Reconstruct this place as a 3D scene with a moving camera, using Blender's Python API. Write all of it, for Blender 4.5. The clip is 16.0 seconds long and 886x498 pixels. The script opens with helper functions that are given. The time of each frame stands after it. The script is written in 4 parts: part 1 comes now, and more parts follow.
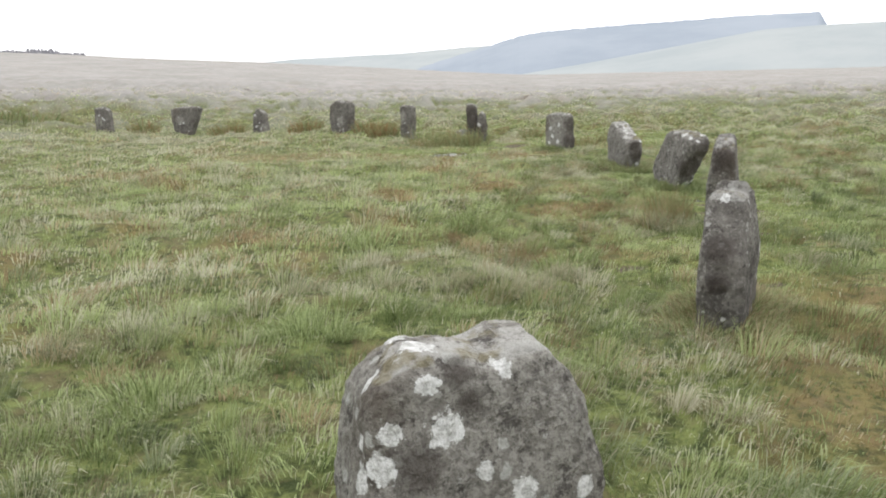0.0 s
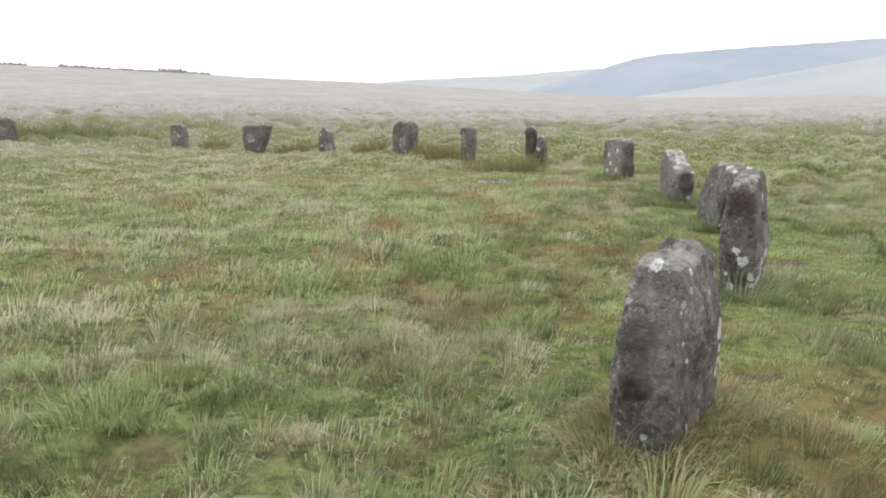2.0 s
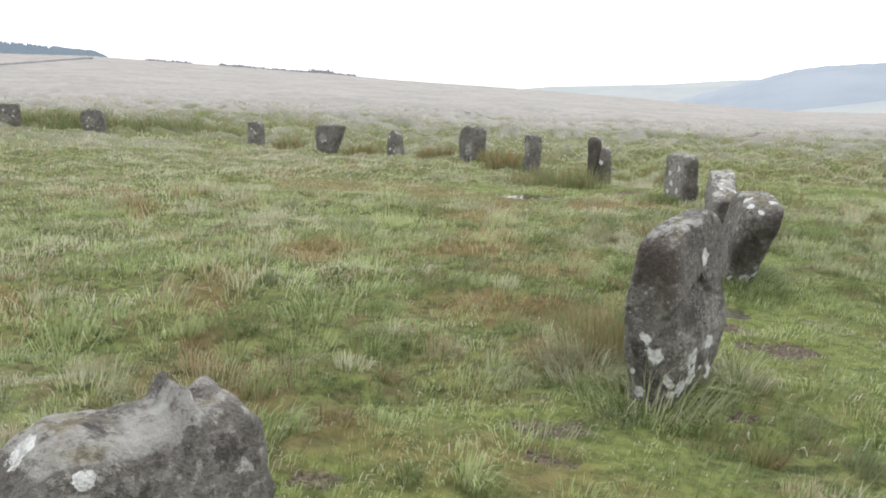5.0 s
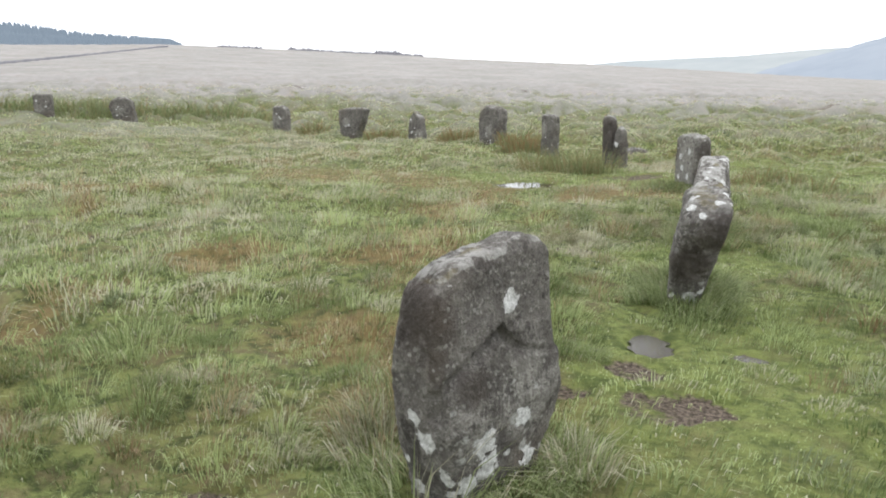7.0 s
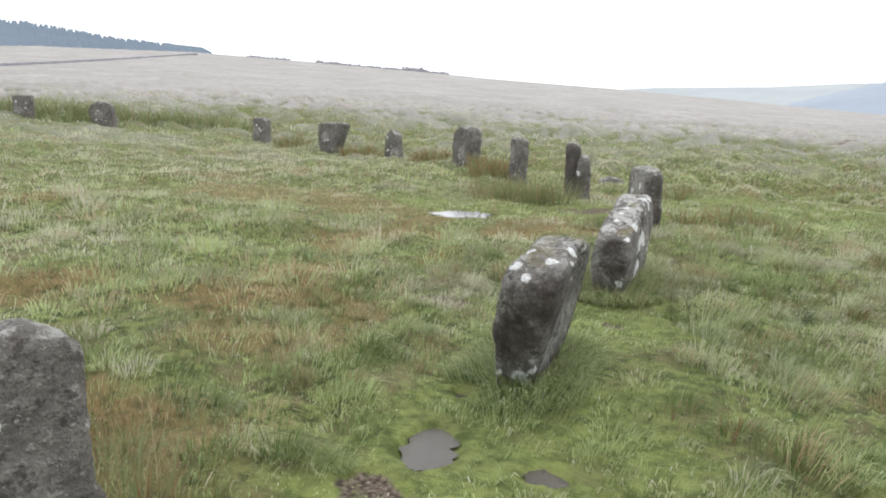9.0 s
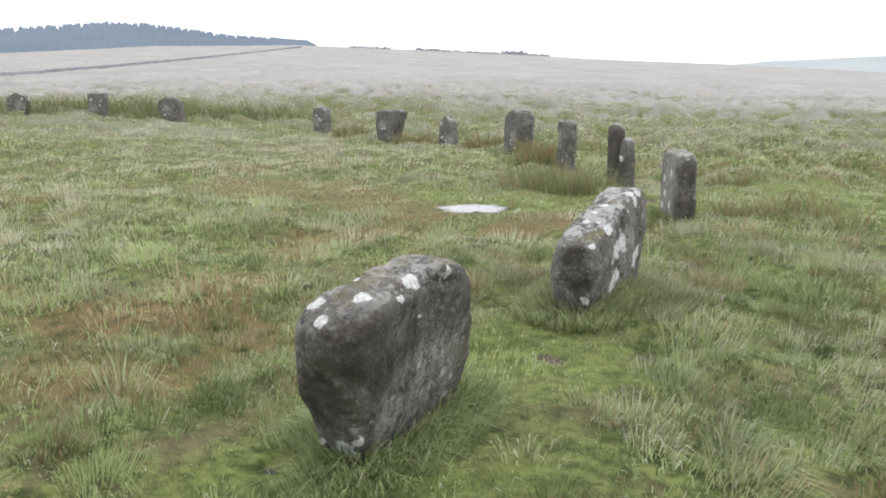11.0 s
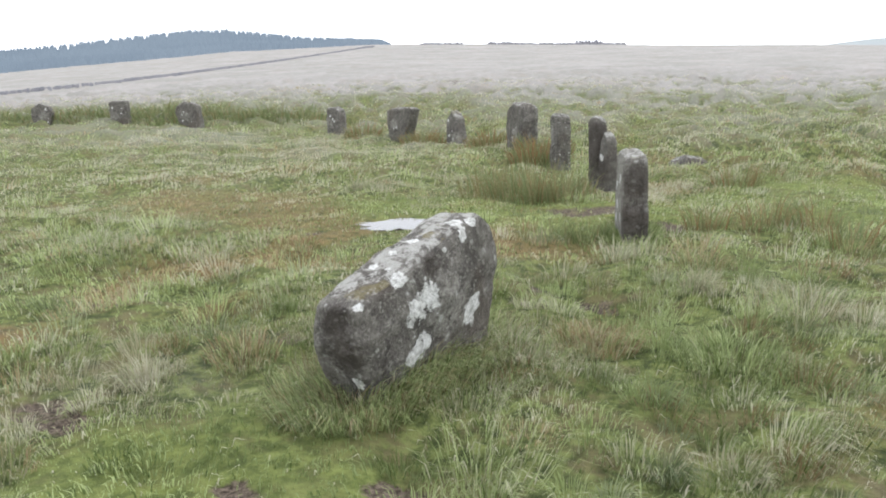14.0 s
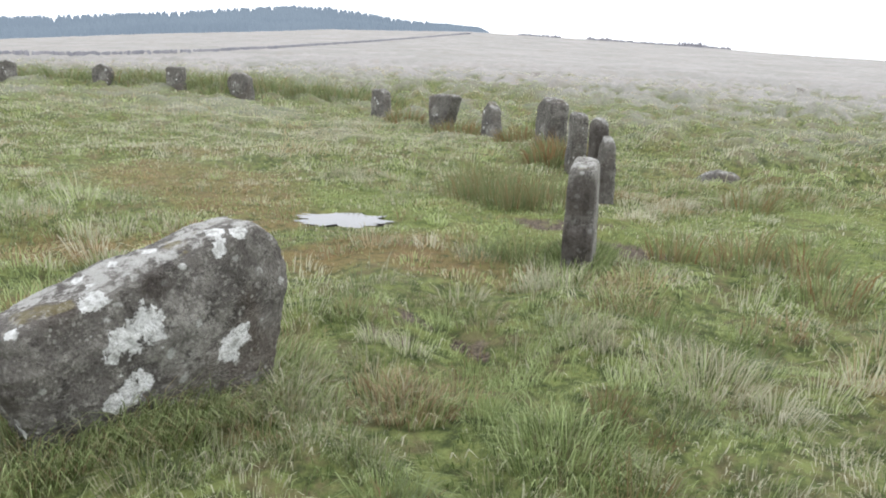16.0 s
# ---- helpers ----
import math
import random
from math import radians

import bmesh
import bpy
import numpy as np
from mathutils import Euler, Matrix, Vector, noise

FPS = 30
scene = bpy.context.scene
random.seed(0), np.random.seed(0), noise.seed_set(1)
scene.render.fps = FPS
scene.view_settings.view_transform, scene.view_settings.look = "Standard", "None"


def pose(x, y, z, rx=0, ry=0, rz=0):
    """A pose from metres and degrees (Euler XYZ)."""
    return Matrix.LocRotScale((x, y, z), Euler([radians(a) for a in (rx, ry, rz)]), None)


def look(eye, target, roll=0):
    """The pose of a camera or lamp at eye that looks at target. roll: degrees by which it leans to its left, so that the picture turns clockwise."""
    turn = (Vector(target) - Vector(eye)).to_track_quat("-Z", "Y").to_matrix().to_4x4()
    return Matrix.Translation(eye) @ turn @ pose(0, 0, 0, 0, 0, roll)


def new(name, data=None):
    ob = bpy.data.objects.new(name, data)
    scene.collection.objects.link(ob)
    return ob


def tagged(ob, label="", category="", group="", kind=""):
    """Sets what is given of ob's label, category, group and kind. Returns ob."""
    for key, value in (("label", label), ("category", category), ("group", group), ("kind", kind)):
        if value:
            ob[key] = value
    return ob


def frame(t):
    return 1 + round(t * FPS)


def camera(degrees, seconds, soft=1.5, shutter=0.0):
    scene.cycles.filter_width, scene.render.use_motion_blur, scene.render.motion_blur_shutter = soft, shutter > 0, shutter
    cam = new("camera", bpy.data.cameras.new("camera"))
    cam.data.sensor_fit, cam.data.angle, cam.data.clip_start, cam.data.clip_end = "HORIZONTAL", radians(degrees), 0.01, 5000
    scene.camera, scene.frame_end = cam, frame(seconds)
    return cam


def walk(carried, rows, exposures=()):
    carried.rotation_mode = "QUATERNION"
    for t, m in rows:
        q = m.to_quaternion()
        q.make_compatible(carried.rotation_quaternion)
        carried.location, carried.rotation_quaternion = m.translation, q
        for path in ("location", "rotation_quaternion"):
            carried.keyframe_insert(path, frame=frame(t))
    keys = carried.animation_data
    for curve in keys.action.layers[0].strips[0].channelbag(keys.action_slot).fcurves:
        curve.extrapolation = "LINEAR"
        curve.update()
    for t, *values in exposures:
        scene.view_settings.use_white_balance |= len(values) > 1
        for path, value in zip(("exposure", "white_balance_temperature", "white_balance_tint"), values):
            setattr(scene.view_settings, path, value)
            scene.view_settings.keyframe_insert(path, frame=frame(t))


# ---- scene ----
cam = camera(60.0, 16.0, soft=1.9)
METRES, EYE, TILT, LEAN, TURN = 15.0, 1.605, 0.0, 0.0, 0.0
ROWS = [
    (0.0, 0.0, 0.0, 0.0, -0.27, -12.17, 1.23),
    (0.5, 0.0231, 0.0191, -0.0009, 2.7, -11.27, 0.68),
    (1.0, 0.045, 0.0423, -0.0028, 4.41, -11.15, 1.82),
    (1.5, 0.0711, 0.0645, -0.0029, 6.41, -11.4, 1.1),
    (2.0, 0.0905, 0.0916, -0.0027, 7.84, -10.51, 0.48),
    (2.5, 0.1109, 0.1184, 0.0005, 8.22, -11.09, 2.31),
    (3.0, 0.131, 0.1417, 0.0028, 14.19, -10.59, 1.05),
    (3.5, 0.147, 0.1731, 0.0, 14.62, -9.79, -0.85),
    (6.0, 0.2428, 0.3108, -0.006, 21.47, -10.94, 0.09),
    (6.5, 0.2564, 0.3384, -0.0028, 21.1, -11.64, 2.02),
    (7.0, 0.2729, 0.3668, -0.0021, 23.49, -11.74, 0.13),
    (7.5, 0.2868, 0.3944, -0.002, 23.57, -11.15, -0.31),
    (8.0, 0.2978, 0.4225, 0.0003, 24.14, -11.81, -0.71),
    (8.5, 0.3169, 0.448, 0.0005, 28.82, -10.72, -4.88),
    (9.0, 0.3298, 0.4765, -0.0003, 25.52, -10.48, -2.23),
    (11.5, 0.3801, 0.6175, -0.0006, 35.12, -11.85, -0.66),
    (12.0, 0.3848, 0.6461, -0.0009, 36.22, -11.6, -1.53),
    (12.5, 0.39, 0.6739, -0.0001, 37.72, -12.1, 0.73),
    (13.0, 0.4019, 0.7002, -0.0024, 40.11, -13.24, -1.29),
    (13.5, 0.4057, 0.7276, -0.0033, 38.89, -12.4, -1.49),
    (14.0, 0.4116, 0.7561, -0.0034, 38.67, -12.0, 2.04),
    (14.5, 0.421, 0.7846, -0.0045, 40.59, -13.68, -0.73),
    (15.0, 0.4233, 0.8128, -0.0067, 42.41, -12.53, -3.26),
    (15.5, 0.4291, 0.8428, -0.0066, 42.64, -13.02, -1.07),
    (16.0, 0.4394, 0.8728, -0.0065, 45.68, -12.78, -2.11),
]
walk(cam, [(t, pose(0, 0, EYE, TILT, LEAN, TURN) @ pose(METRES * x, METRES * y, METRES * z, 90 + pitch, roll, yaw)) for t, x, y, z, yaw, pitch, roll in ROWS],
     exposures=[(0.0, 0.0, 6500, 10), (6.0, 0.03, 6350, 10), (11.5, 0.06, 6250, 10), (16.0, 0.1, 6200, 10)])

# ---- sky and light: bright overcast ----
world = bpy.data.worlds.new("overcast_sky")
scene.world = world
world.use_nodes = True
wn, wl = world.node_tree.nodes, world.node_tree.links
wn.clear()
sky = wn.new("ShaderNodeTexSky")
sky.sky_type, sky.sun_disc = "NISHITA", False
sky.sun_elevation, sky.sun_rotation = radians(48), radians(20)
dim = wn.new("ShaderNodeVectorMath")
dim.operation = "SCALE"
dim.inputs["Scale"].default_value = 0.09
cloud = wn.new("ShaderNodeMix")
cloud.data_type = "RGBA"
cloud.inputs["Factor"].default_value = 0.9
cloud.inputs["B"].default_value = (1.95, 1.96, 2.0, 1)
back = wn.new("ShaderNodeBackground")
wout = wn.new("ShaderNodeOutputWorld")
wl.new(sky.outputs["Color"], dim.inputs[0])
wl.new(dim.outputs["Vector"], cloud.inputs["A"])
wl.new(cloud.outputs["Result"], back.inputs["Color"])
wl.new(back.outputs["Background"], wout.inputs["Surface"])
sun = new("sun", bpy.data.lights.new("sun", "SUN"))
sun.data.energy, sun.data.angle, sun.data.color = 1.1, radians(25), (1.0, 0.96, 0.9)
sun.matrix_world = look((6, 20, 22), (0, 6, 0))


# ---- shared numbers ----
def vnoise(x, y, size, seed):
    """Smooth value noise in 0..1 over arrays."""
    px, py = np.asarray(x, float) / size + 517.3 + seed * 13.7, np.asarray(y, float) / size + 731.9 + seed * 7.3
    ix, iy = np.floor(px).astype(np.int64), np.floor(py).astype(np.int64)
    fx, fy = px - ix, py - iy
    fx, fy = fx * fx * (3 - 2 * fx), fy * fy * (3 - 2 * fy)

    def cell(a, b):
        n = (a * 374761393 + b * 668265263 + seed * 982451653) & 0xFFFFFFFF
        n = ((n ^ (n >> 13)) * 1274126177) & 0xFFFFFFFF
        n = ((n ^ (n >> 16)) * 2246822519) & 0xFFFFFFFF
        return ((n ^ (n >> 15)) & 0xFFFFFF) / float(0xFFFFFF)

    top = cell(ix, iy) * (1 - fx) + cell(ix + 1, iy) * fx
    low = cell(ix, iy + 1) * (1 - fx) + cell(ix + 1, iy + 1) * fx
    return top * (1 - fy) + low * fy


def ramp(v, a, b):
    s = np.clip((np.asarray(v, float) - a) / (b - a), 0, 1)
    return s * s * (3 - 2 * s)


def blob(x, y, cx, cy, rx, ry, turn=0.0):
    """1 inside an ellipse, falling to 0 outside, with a ragged rim."""
    c, s = math.cos(radians(turn)), math.sin(radians(turn))
    dx, dy = x - cx, y - cy
    d = np.hypot((dx * c + dy * s) / rx, (-dx * s + dy * c) / ry)
    d = d + 0.5 * (vnoise(x, y, 0.35 * (rx + ry) / 2 + 0.05, 5) - 0.5)
    return 1 - ramp(d, 0.75, 1.2)


HUB = (3.0, 8.0)
# bearing to the left of +y in degrees, and the moor's skyline above the eye in degrees
MOOR_AZ = [-180, -120, -60, -30, -6, 0, 8, 13.5, 22, 26, 35, 43, 53, 57, 65, 75, 90, 130, 180]
MOOR_EL = [1.0, 0.8, 0.5, 0.45, 0.5, 0.9, 1.4, 1.75, 2.15, 2.4, 2.8, 3.05, 2.82, 2.5, 1.95, 1.05, 0.8, 0.9, 1.0]
CREST = 380.0
WET = [(0.22, 17.95, 0.48, 0.36, 25), (3.44, 10.3, 0.12, 0.22, 20), (4.05, 10.28, 0.1, 0.08, 0), (3.3, 11.0, 0.05, 0.05, 0)]
MUD = [(2.5, 7.5, 0.24, 0.16, 20), (1.4, 7.28, 0.14, 0.1, 0), (0.6, 7.2, 0.16, 0.1, 30), (2.1, 7.78, 0.16, 0.1, 0), (3.15, 9.35, 0.14, 0.1, 0), (2.4, 14.3, 0.2, 0.12, 15), (3.1, 16.3, 0.2, 0.1, 0),
       (1.75, 19.7, 0.7, 0.3, 20), (2.75, 19.15, 0.55, 0.35, 0), (3.7, 9.3, 0.3, 0.2, 20), (3.45, 9.75, 0.22, 0.14, 0), (2.55, 7.1, 0.16, 0.1, 0),
       (3.35, 8.05, 0.2, 0.12, 30), (-0.38, 17.1, 0.16, 0.1, 0), (2.2, 6.35, 0.22, 0.13, 10), (1.7, 6.6, 0.16, 0.1, 0), (3.3, 16.0, 0.25, 0.13, 30), (3.6, 16.35, 0.2, 0.1, 0),
       (3.7, 13.0, 0.14, 0.09, 0), (4.2, 13.4, 0.16, 0.1, 40), (2.3, 12.9, 0.3, 0.16, 0), (-4.4, 12.3, 0.3, 0.14, 0), (-2.9, 11.8, 0.22, 0.12, 0), (0.3, 14.2, 0.2, 0.1, 0), (2.6, 5.9, 0.16, 0.1, 0)]


def mound(x, y):
    """Rounded hummocks with narrow hollows between them, 0 to 1, and how far they rule the ground there."""
    r, ring = np.hypot(x - HUB[0], y - HUB[1]), np.hypot(x + 10.5, y - 14.0)
    a = np.abs(2 * vnoise(x, y, 1.25, 11) - 1) ** 0.6
    b = np.abs(2 * vnoise(x + 0.7, y, 0.62, 12) - 1) ** 0.7
    top = np.clip(0.7 * a + 0.45 * b, 0, 1)
    share = (0.3 + 0.7 * ramp(ring, 14.6, 17.5)) * ramp(r, 7, 17) * (1 - 0.8 * ramp(r, 80, 170))
    return top, share


def height(x, y):
    x, y = np.asarray(x, float), np.asarray(y, float)
    dx, dy = x - HUB[0], y - HUB[1]
    r = np.hypot(dx, dy)
    az = np.degrees(np.arctan2(-dx, dy))
    el = np.interp(az, MOOR_AZ, MOOR_EL)
    crown = EYE + CREST * np.tan(np.radians(el))
    far = np.clip((r - 34) / (CREST - 34), 0, 1)
    hill = crown * far ** 1.35 - np.clip(r - CREST, 0, None) * 0.03
    rise = 0.66 * ramp(-x, 8, 26) * (1 - 0.6 * ramp(r, 45, 110))
    rough = ramp(r, 6, 26) * (1 - 0.75 * ramp(r, 60, 200))
    lumps = 0.10 * (vnoise(x, y, 2.6, 1) - 0.5) * (1 + ramp(r, 25, 60)) + (0.15 + 0.05 * rough) * (vnoise(x, y, 0.66, 2) - 0.5) + 0.55 * ramp(r, 27, 40) * (1 - 0.8 * ramp(r, 70, 160)) * (vnoise(x, y * 1.5, 1.7, 6) - 0.5) + 0.09 * (vnoise(x, y, 0.36, 4) - 0.5) + 0.05 * (vnoise(x, y, 0.27, 3) - 0.5)
    hags = -0.5 * ramp(vnoise(x, y * 3.2, 16.0, 8), 0.66, 0.74) * ramp(r, 36, 44) * (1 - ramp(r, 110, 170))
    smooth = np.maximum.reduce([blob(x, y, 0.6, 18.6, 2.6, 1.9), blob(x, y, -3.2, 17.6, 3.0, 1.6), blob(x, y, 3.9, 9.9, 0.8, 2.4), blob(x, y, 3.6, 12.9, 0.9, 0.9), blob(x, y, 2.4, 6.4, 0.8, 1.8, -20), blob(x, y, 4.6, 21.5, 2.6, 2.4), blob(x, y, 2.85, 18.4, 1.3, 1.1)])
    top, share = mound(x, y)
    lumps = (lumps + 0.7 * share * (top - 0.5)) * (1 - 0.7 * smooth)
    dip = 0.0
    for cx, cy, rx, ry, turn in WET:
        dip = np.maximum(dip, blob(x, y, cx, cy, rx * 1.25, ry * 1.25, turn))
    lumps = lumps * (1 - 0.75 * dip) - 0.05 * dip
    for cx, cy, rx, ry, turn in MUD:
        lumps = lumps - 0.03 * blob(x, y, cx, cy, rx, ry, turn)
    return hill + rise + lumps + hags


def turf(x, y):
    """Dryness (with painted haze and hollow shade), redness and bare-soil share of the turf."""
    r = np.hypot(x - HUB[0], y - HUB[1])
    dry_pale = 0.3 * vnoise(x, y, 3.1, 21) + 0.4 * vnoise(x, y, 0.8, 22) + 0.3 * vnoise(x, y, 0.33, 23)
    dry_pale = 0.02 + 0.62 * ramp(dry_pale, 0.34, 0.68)
    dry_pale = np.maximum(dry_pale, (0.45 + 0.35 * vnoise(x, y, 0.9, 26) + 0.2 * (vnoise(x, y, 4.0, 27) - 0.3)) * ramp(r, 4, 14))
    # Dry lump tops, darker green hollows: the gaps' shade is partly painted here.
    dry_pale = np.clip(dry_pale + 0.45 * (vnoise(x, y, 0.66, 2) - 0.5) + 0.5 * (vnoise(x, y, 2.2, 24) - 0.5), 0, 1)
    lawn = np.maximum.reduce([blob(x, y, 1.0, 19.2, 2.6, 1.2, 10), blob(x, y, 4.6, 21.5, 2.6, 2.4), blob(x, y, 3.9, 9.9, 0.8, 2.4), blob(x, y, 3.6, 12.9, 0.9, 0.9), blob(x, y, 2.4, 6.4, 0.8, 1.8, -20)])
    lawn = lawn * (0.45 + 0.5 * ramp(vnoise(x, y, 0.5, 25) * 0.6 + vnoise(x, y, 0.2, 28) * 0.4, 0.25, 0.7))
    dry_pale = dry_pale * (1 - 0.7 * lawn)
    # Far turf pales with distance: haze put into the dryness.
    dry_pale = np.maximum(dry_pale, 0.9 * ramp(r, 14, 60))
    # Less straw between hummocks: hollow shade painted as darker green.
    top, share = mound(x, y)
    dry_pale = dry_pale * (1 - 0.6 * share * (1 - ramp(top, 0.3, 0.75)))
    red = 0.75 * ramp(vnoise(x, y, 0.7, 31) * 0.55 + vnoise(x, y, 3.2, 32) * 0.45, 0.55, 0.78)
    red = np.maximum(red, 0.6 * blob(x, y, -3.0, 17.9, 2.8, 1.2)) * (1 - lawn) * (1 - 0.75 * ramp(r, 9, 22))
    red = np.maximum(red, 0.6 * np.maximum(blob(x, y, 2.7, 4.9, 1.3, 1.0, 40), blob(x, y, 2.4, 3.2, 0.9, 0.7)))
    bare = np.zeros_like(dry_pale)
    for cx, cy, rx, ry, turn in MUD + WET:
        bare = np.maximum(bare, blob(x, y, cx, cy, rx, ry, turn))
    hag = 1 - ramp(np.abs(vnoise(x, y * 3.5, 15.0, 61) - 0.5), 0.012, 0.035)
    bare = np.maximum(bare, 0.8 * hag * ramp(r, 36, 42) * (1 - ramp(r, 80, 120)) * ramp(vnoise(x, y, 7.0, 62), 0.4, 0.6))
    dry_pale = np.maximum(dry_pale, 1.0 * blob(x, y, -8.0, 24.0, 2.6, 1.2, 150))
    return dry_pale, red, bare, lawn


def set_tint(mesh, cols):
    att = mesh.attributes.new("tint", "FLOAT_COLOR", "POINT")
    att.data.foreach_set("color", np.ascontiguousarray(cols, dtype=np.float32).ravel())


# ---- materials ----
class Mat:
    """A small builder for node materials."""

    def __init__(self, name):
        self.m = bpy.data.materials.new(name)
        self.m.use_nodes = True
        self.n, self.l = self.m.node_tree.nodes, self.m.node_tree.links
        self.bsdf = self.n["Principled BSDF"]

    def put(self, socket, value):
        if isinstance(value, bpy.types.NodeSocket):
            self.l.new(value, socket)
        else:
            socket.default_value = value

    def coord(self, kind="Object"):
        return self.n.new("ShaderNodeTexCoord").outputs[kind]

    def noise(self, scale, detail=4, rough=0.6, vec=None):
        t = self.n.new("ShaderNodeTexNoise")
        t.inputs["Scale"].default_value, t.inputs["Detail"].default_value, t.inputs["Roughness"].default_value = scale, detail, rough
        self.l.new(vec if vec is not None else self.coord(), t.inputs["Vector"])
        return t.outputs["Fac"]

    def step(self, v, a, b):
        t = self.n.new("ShaderNodeMapRange")
        t.interpolation_type = "SMOOTHSTEP"
        self.put(t.inputs["Value"], v)
        t.inputs["From Min"].default_value, t.inputs["From Max"].default_value = a, b
        return t.outputs["Result"]

    def math(self, op, a, b=0.0):
        t = self.n.new("ShaderNodeMath")
        t.operation = op
        self.put(t.inputs[0], a)
        self.put(t.inputs[1], b)
        return t.outputs[0]

    def mix(self, f, a, b):
        t = self.n.new("ShaderNodeMix")
        t.data_type = "RGBA"
        self.put(t.inputs["Factor"], f)
        for key, v in (("A", a), ("B", b)):
            self.put(t.inputs[key], (*v, 1) if isinstance(v, tuple) else v)
        return t.outputs["Result"]

    def attr(self, name):
        t = self.n.new("ShaderNodeAttribute")
        t.attribute_name = name
        s = self.n.new("ShaderNodeSeparateColor")
        self.l.new(t.outputs["Color"], s.inputs["Color"])
        return s.outputs["Red"], s.outputs["Green"], s.outputs["Blue"]

    def island(self):
        return self.n.new("ShaderNodeNewGeometry").outputs["Random Per Island"]

    def bump(self, h, strength, dist):
        t = self.n.new("ShaderNodeBump")
        t.inputs["Strength"].default_value, t.inputs["Distance"].default_value = strength, dist
        self.l.new(h, t.inputs["Height"])
        self.l.new(t.outputs["Normal"], self.bsdf.inputs["Normal"])

    def done(self, colour, rough=0.8, spec=0.3):
        self.put(self.bsdf.inputs["Base Color"], (*colour, 1) if isinstance(colour, tuple) else colour)
        self.put(self.bsdf.inputs["Roughness"], rough)
        self.bsdf.inputs["Specular IOR Level"].default_value = spec
        return self.m


def ground_material():
    k = Mat("moor_turf")
    dry_pale, red, bare = k.attr("tint")
    n1, n2 = k.noise(9.0, 6, 0.7), k.noise(38.0, 4, 0.7)
    green = k.mix(k.step(n1, 0.36, 0.64), (0.045, 0.06, 0.02), (0.19, 0.22, 0.075))
    green = k.mix(k.math("MULTIPLY", k.step(k.noise(3.0, 6, 0.7), 0.47, 0.62), 0.65), green, k.mix(n2, (0.09, 0.07, 0.038), (0.22, 0.175, 0.10)))
    moss = k.n.new("ShaderNodeAttribute")
    moss.attribute_name = "tint"
    green = k.mix(k.math("MULTIPLY", moss.outputs["Alpha"], 0.75), green, k.mix(k.step(n1, 0.3, 0.7), (0.085, 0.112, 0.03), (0.20, 0.235, 0.068)))
    # Straw kept pale and grey, with the far moor's haze in its colour.
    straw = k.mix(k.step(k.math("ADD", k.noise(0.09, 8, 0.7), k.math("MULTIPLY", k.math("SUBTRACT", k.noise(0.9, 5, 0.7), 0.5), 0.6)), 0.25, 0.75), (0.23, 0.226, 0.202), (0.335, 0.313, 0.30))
    c = k.mix(k.step(k.math("ADD", dry_pale, k.math("MULTIPLY", k.math("SUBTRACT", n2, 0.5), 0.5)), 0.15, 0.95), green, straw)
    c = k.mix(k.math("MULTIPLY", red, k.step(n1, 0.3, 0.6)), c, (0.20, 0.125, 0.06))
    c = k.mix(k.step(k.math("ADD", bare, k.math("MULTIPLY", k.math("SUBTRACT", k.noise(6.0, 5, 0.75), 0.5), 2.6)), 0.5, 1.0), c, k.mix(k.step(n2, 0.35, 0.65), (0.035, 0.026, 0.019), (0.19, 0.152, 0.118)))
    k.bump(k.math("ADD", n1, k.math("MULTIPLY", n2, 0.6)), 0.9, 0.05)
    return k.done(c, 0.9, 0.15)


def grass_material(name, greens, straws, reds):
    k = Mat(name)
    dry_pale, red, rnd = k.attr("tint")
    isl = k.island()
    blue = k.n.new("ShaderNodeAttribute")
    blue.attribute_name = "tint"
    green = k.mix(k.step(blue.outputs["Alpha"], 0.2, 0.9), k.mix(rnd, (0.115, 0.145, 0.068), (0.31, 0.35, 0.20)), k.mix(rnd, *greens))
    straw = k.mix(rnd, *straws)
    c = k.mix(k.step(k.math("ADD", dry_pale, k.math("MULTIPLY", k.math("SUBTRACT", isl, 0.5), 0.7)), 0.3, 0.8), green, straw)
    c = k.mix(k.step(k.math("ADD", red, k.math("MULTIPLY", k.math("SUBTRACT", isl, 0.5), 0.8)), 0.4, 0.9), c, k.mix(rnd, *reds))
    m = k.done(c, 0.6, 0.25)
    thin = k.n.new("ShaderNodeBsdfTranslucent")
    k.l.new(c, thin.inputs["Color"])
    both = k.n.new("ShaderNodeMixShader")
    both.inputs[0].default_value = 0.38
    k.l.new(k.bsdf.outputs[0], both.inputs[1])
    k.l.new(thin.outputs[0], both.inputs[2])
    k.l.new(both.outputs[0], k.n["Material Output"].inputs["Surface"])
    return m


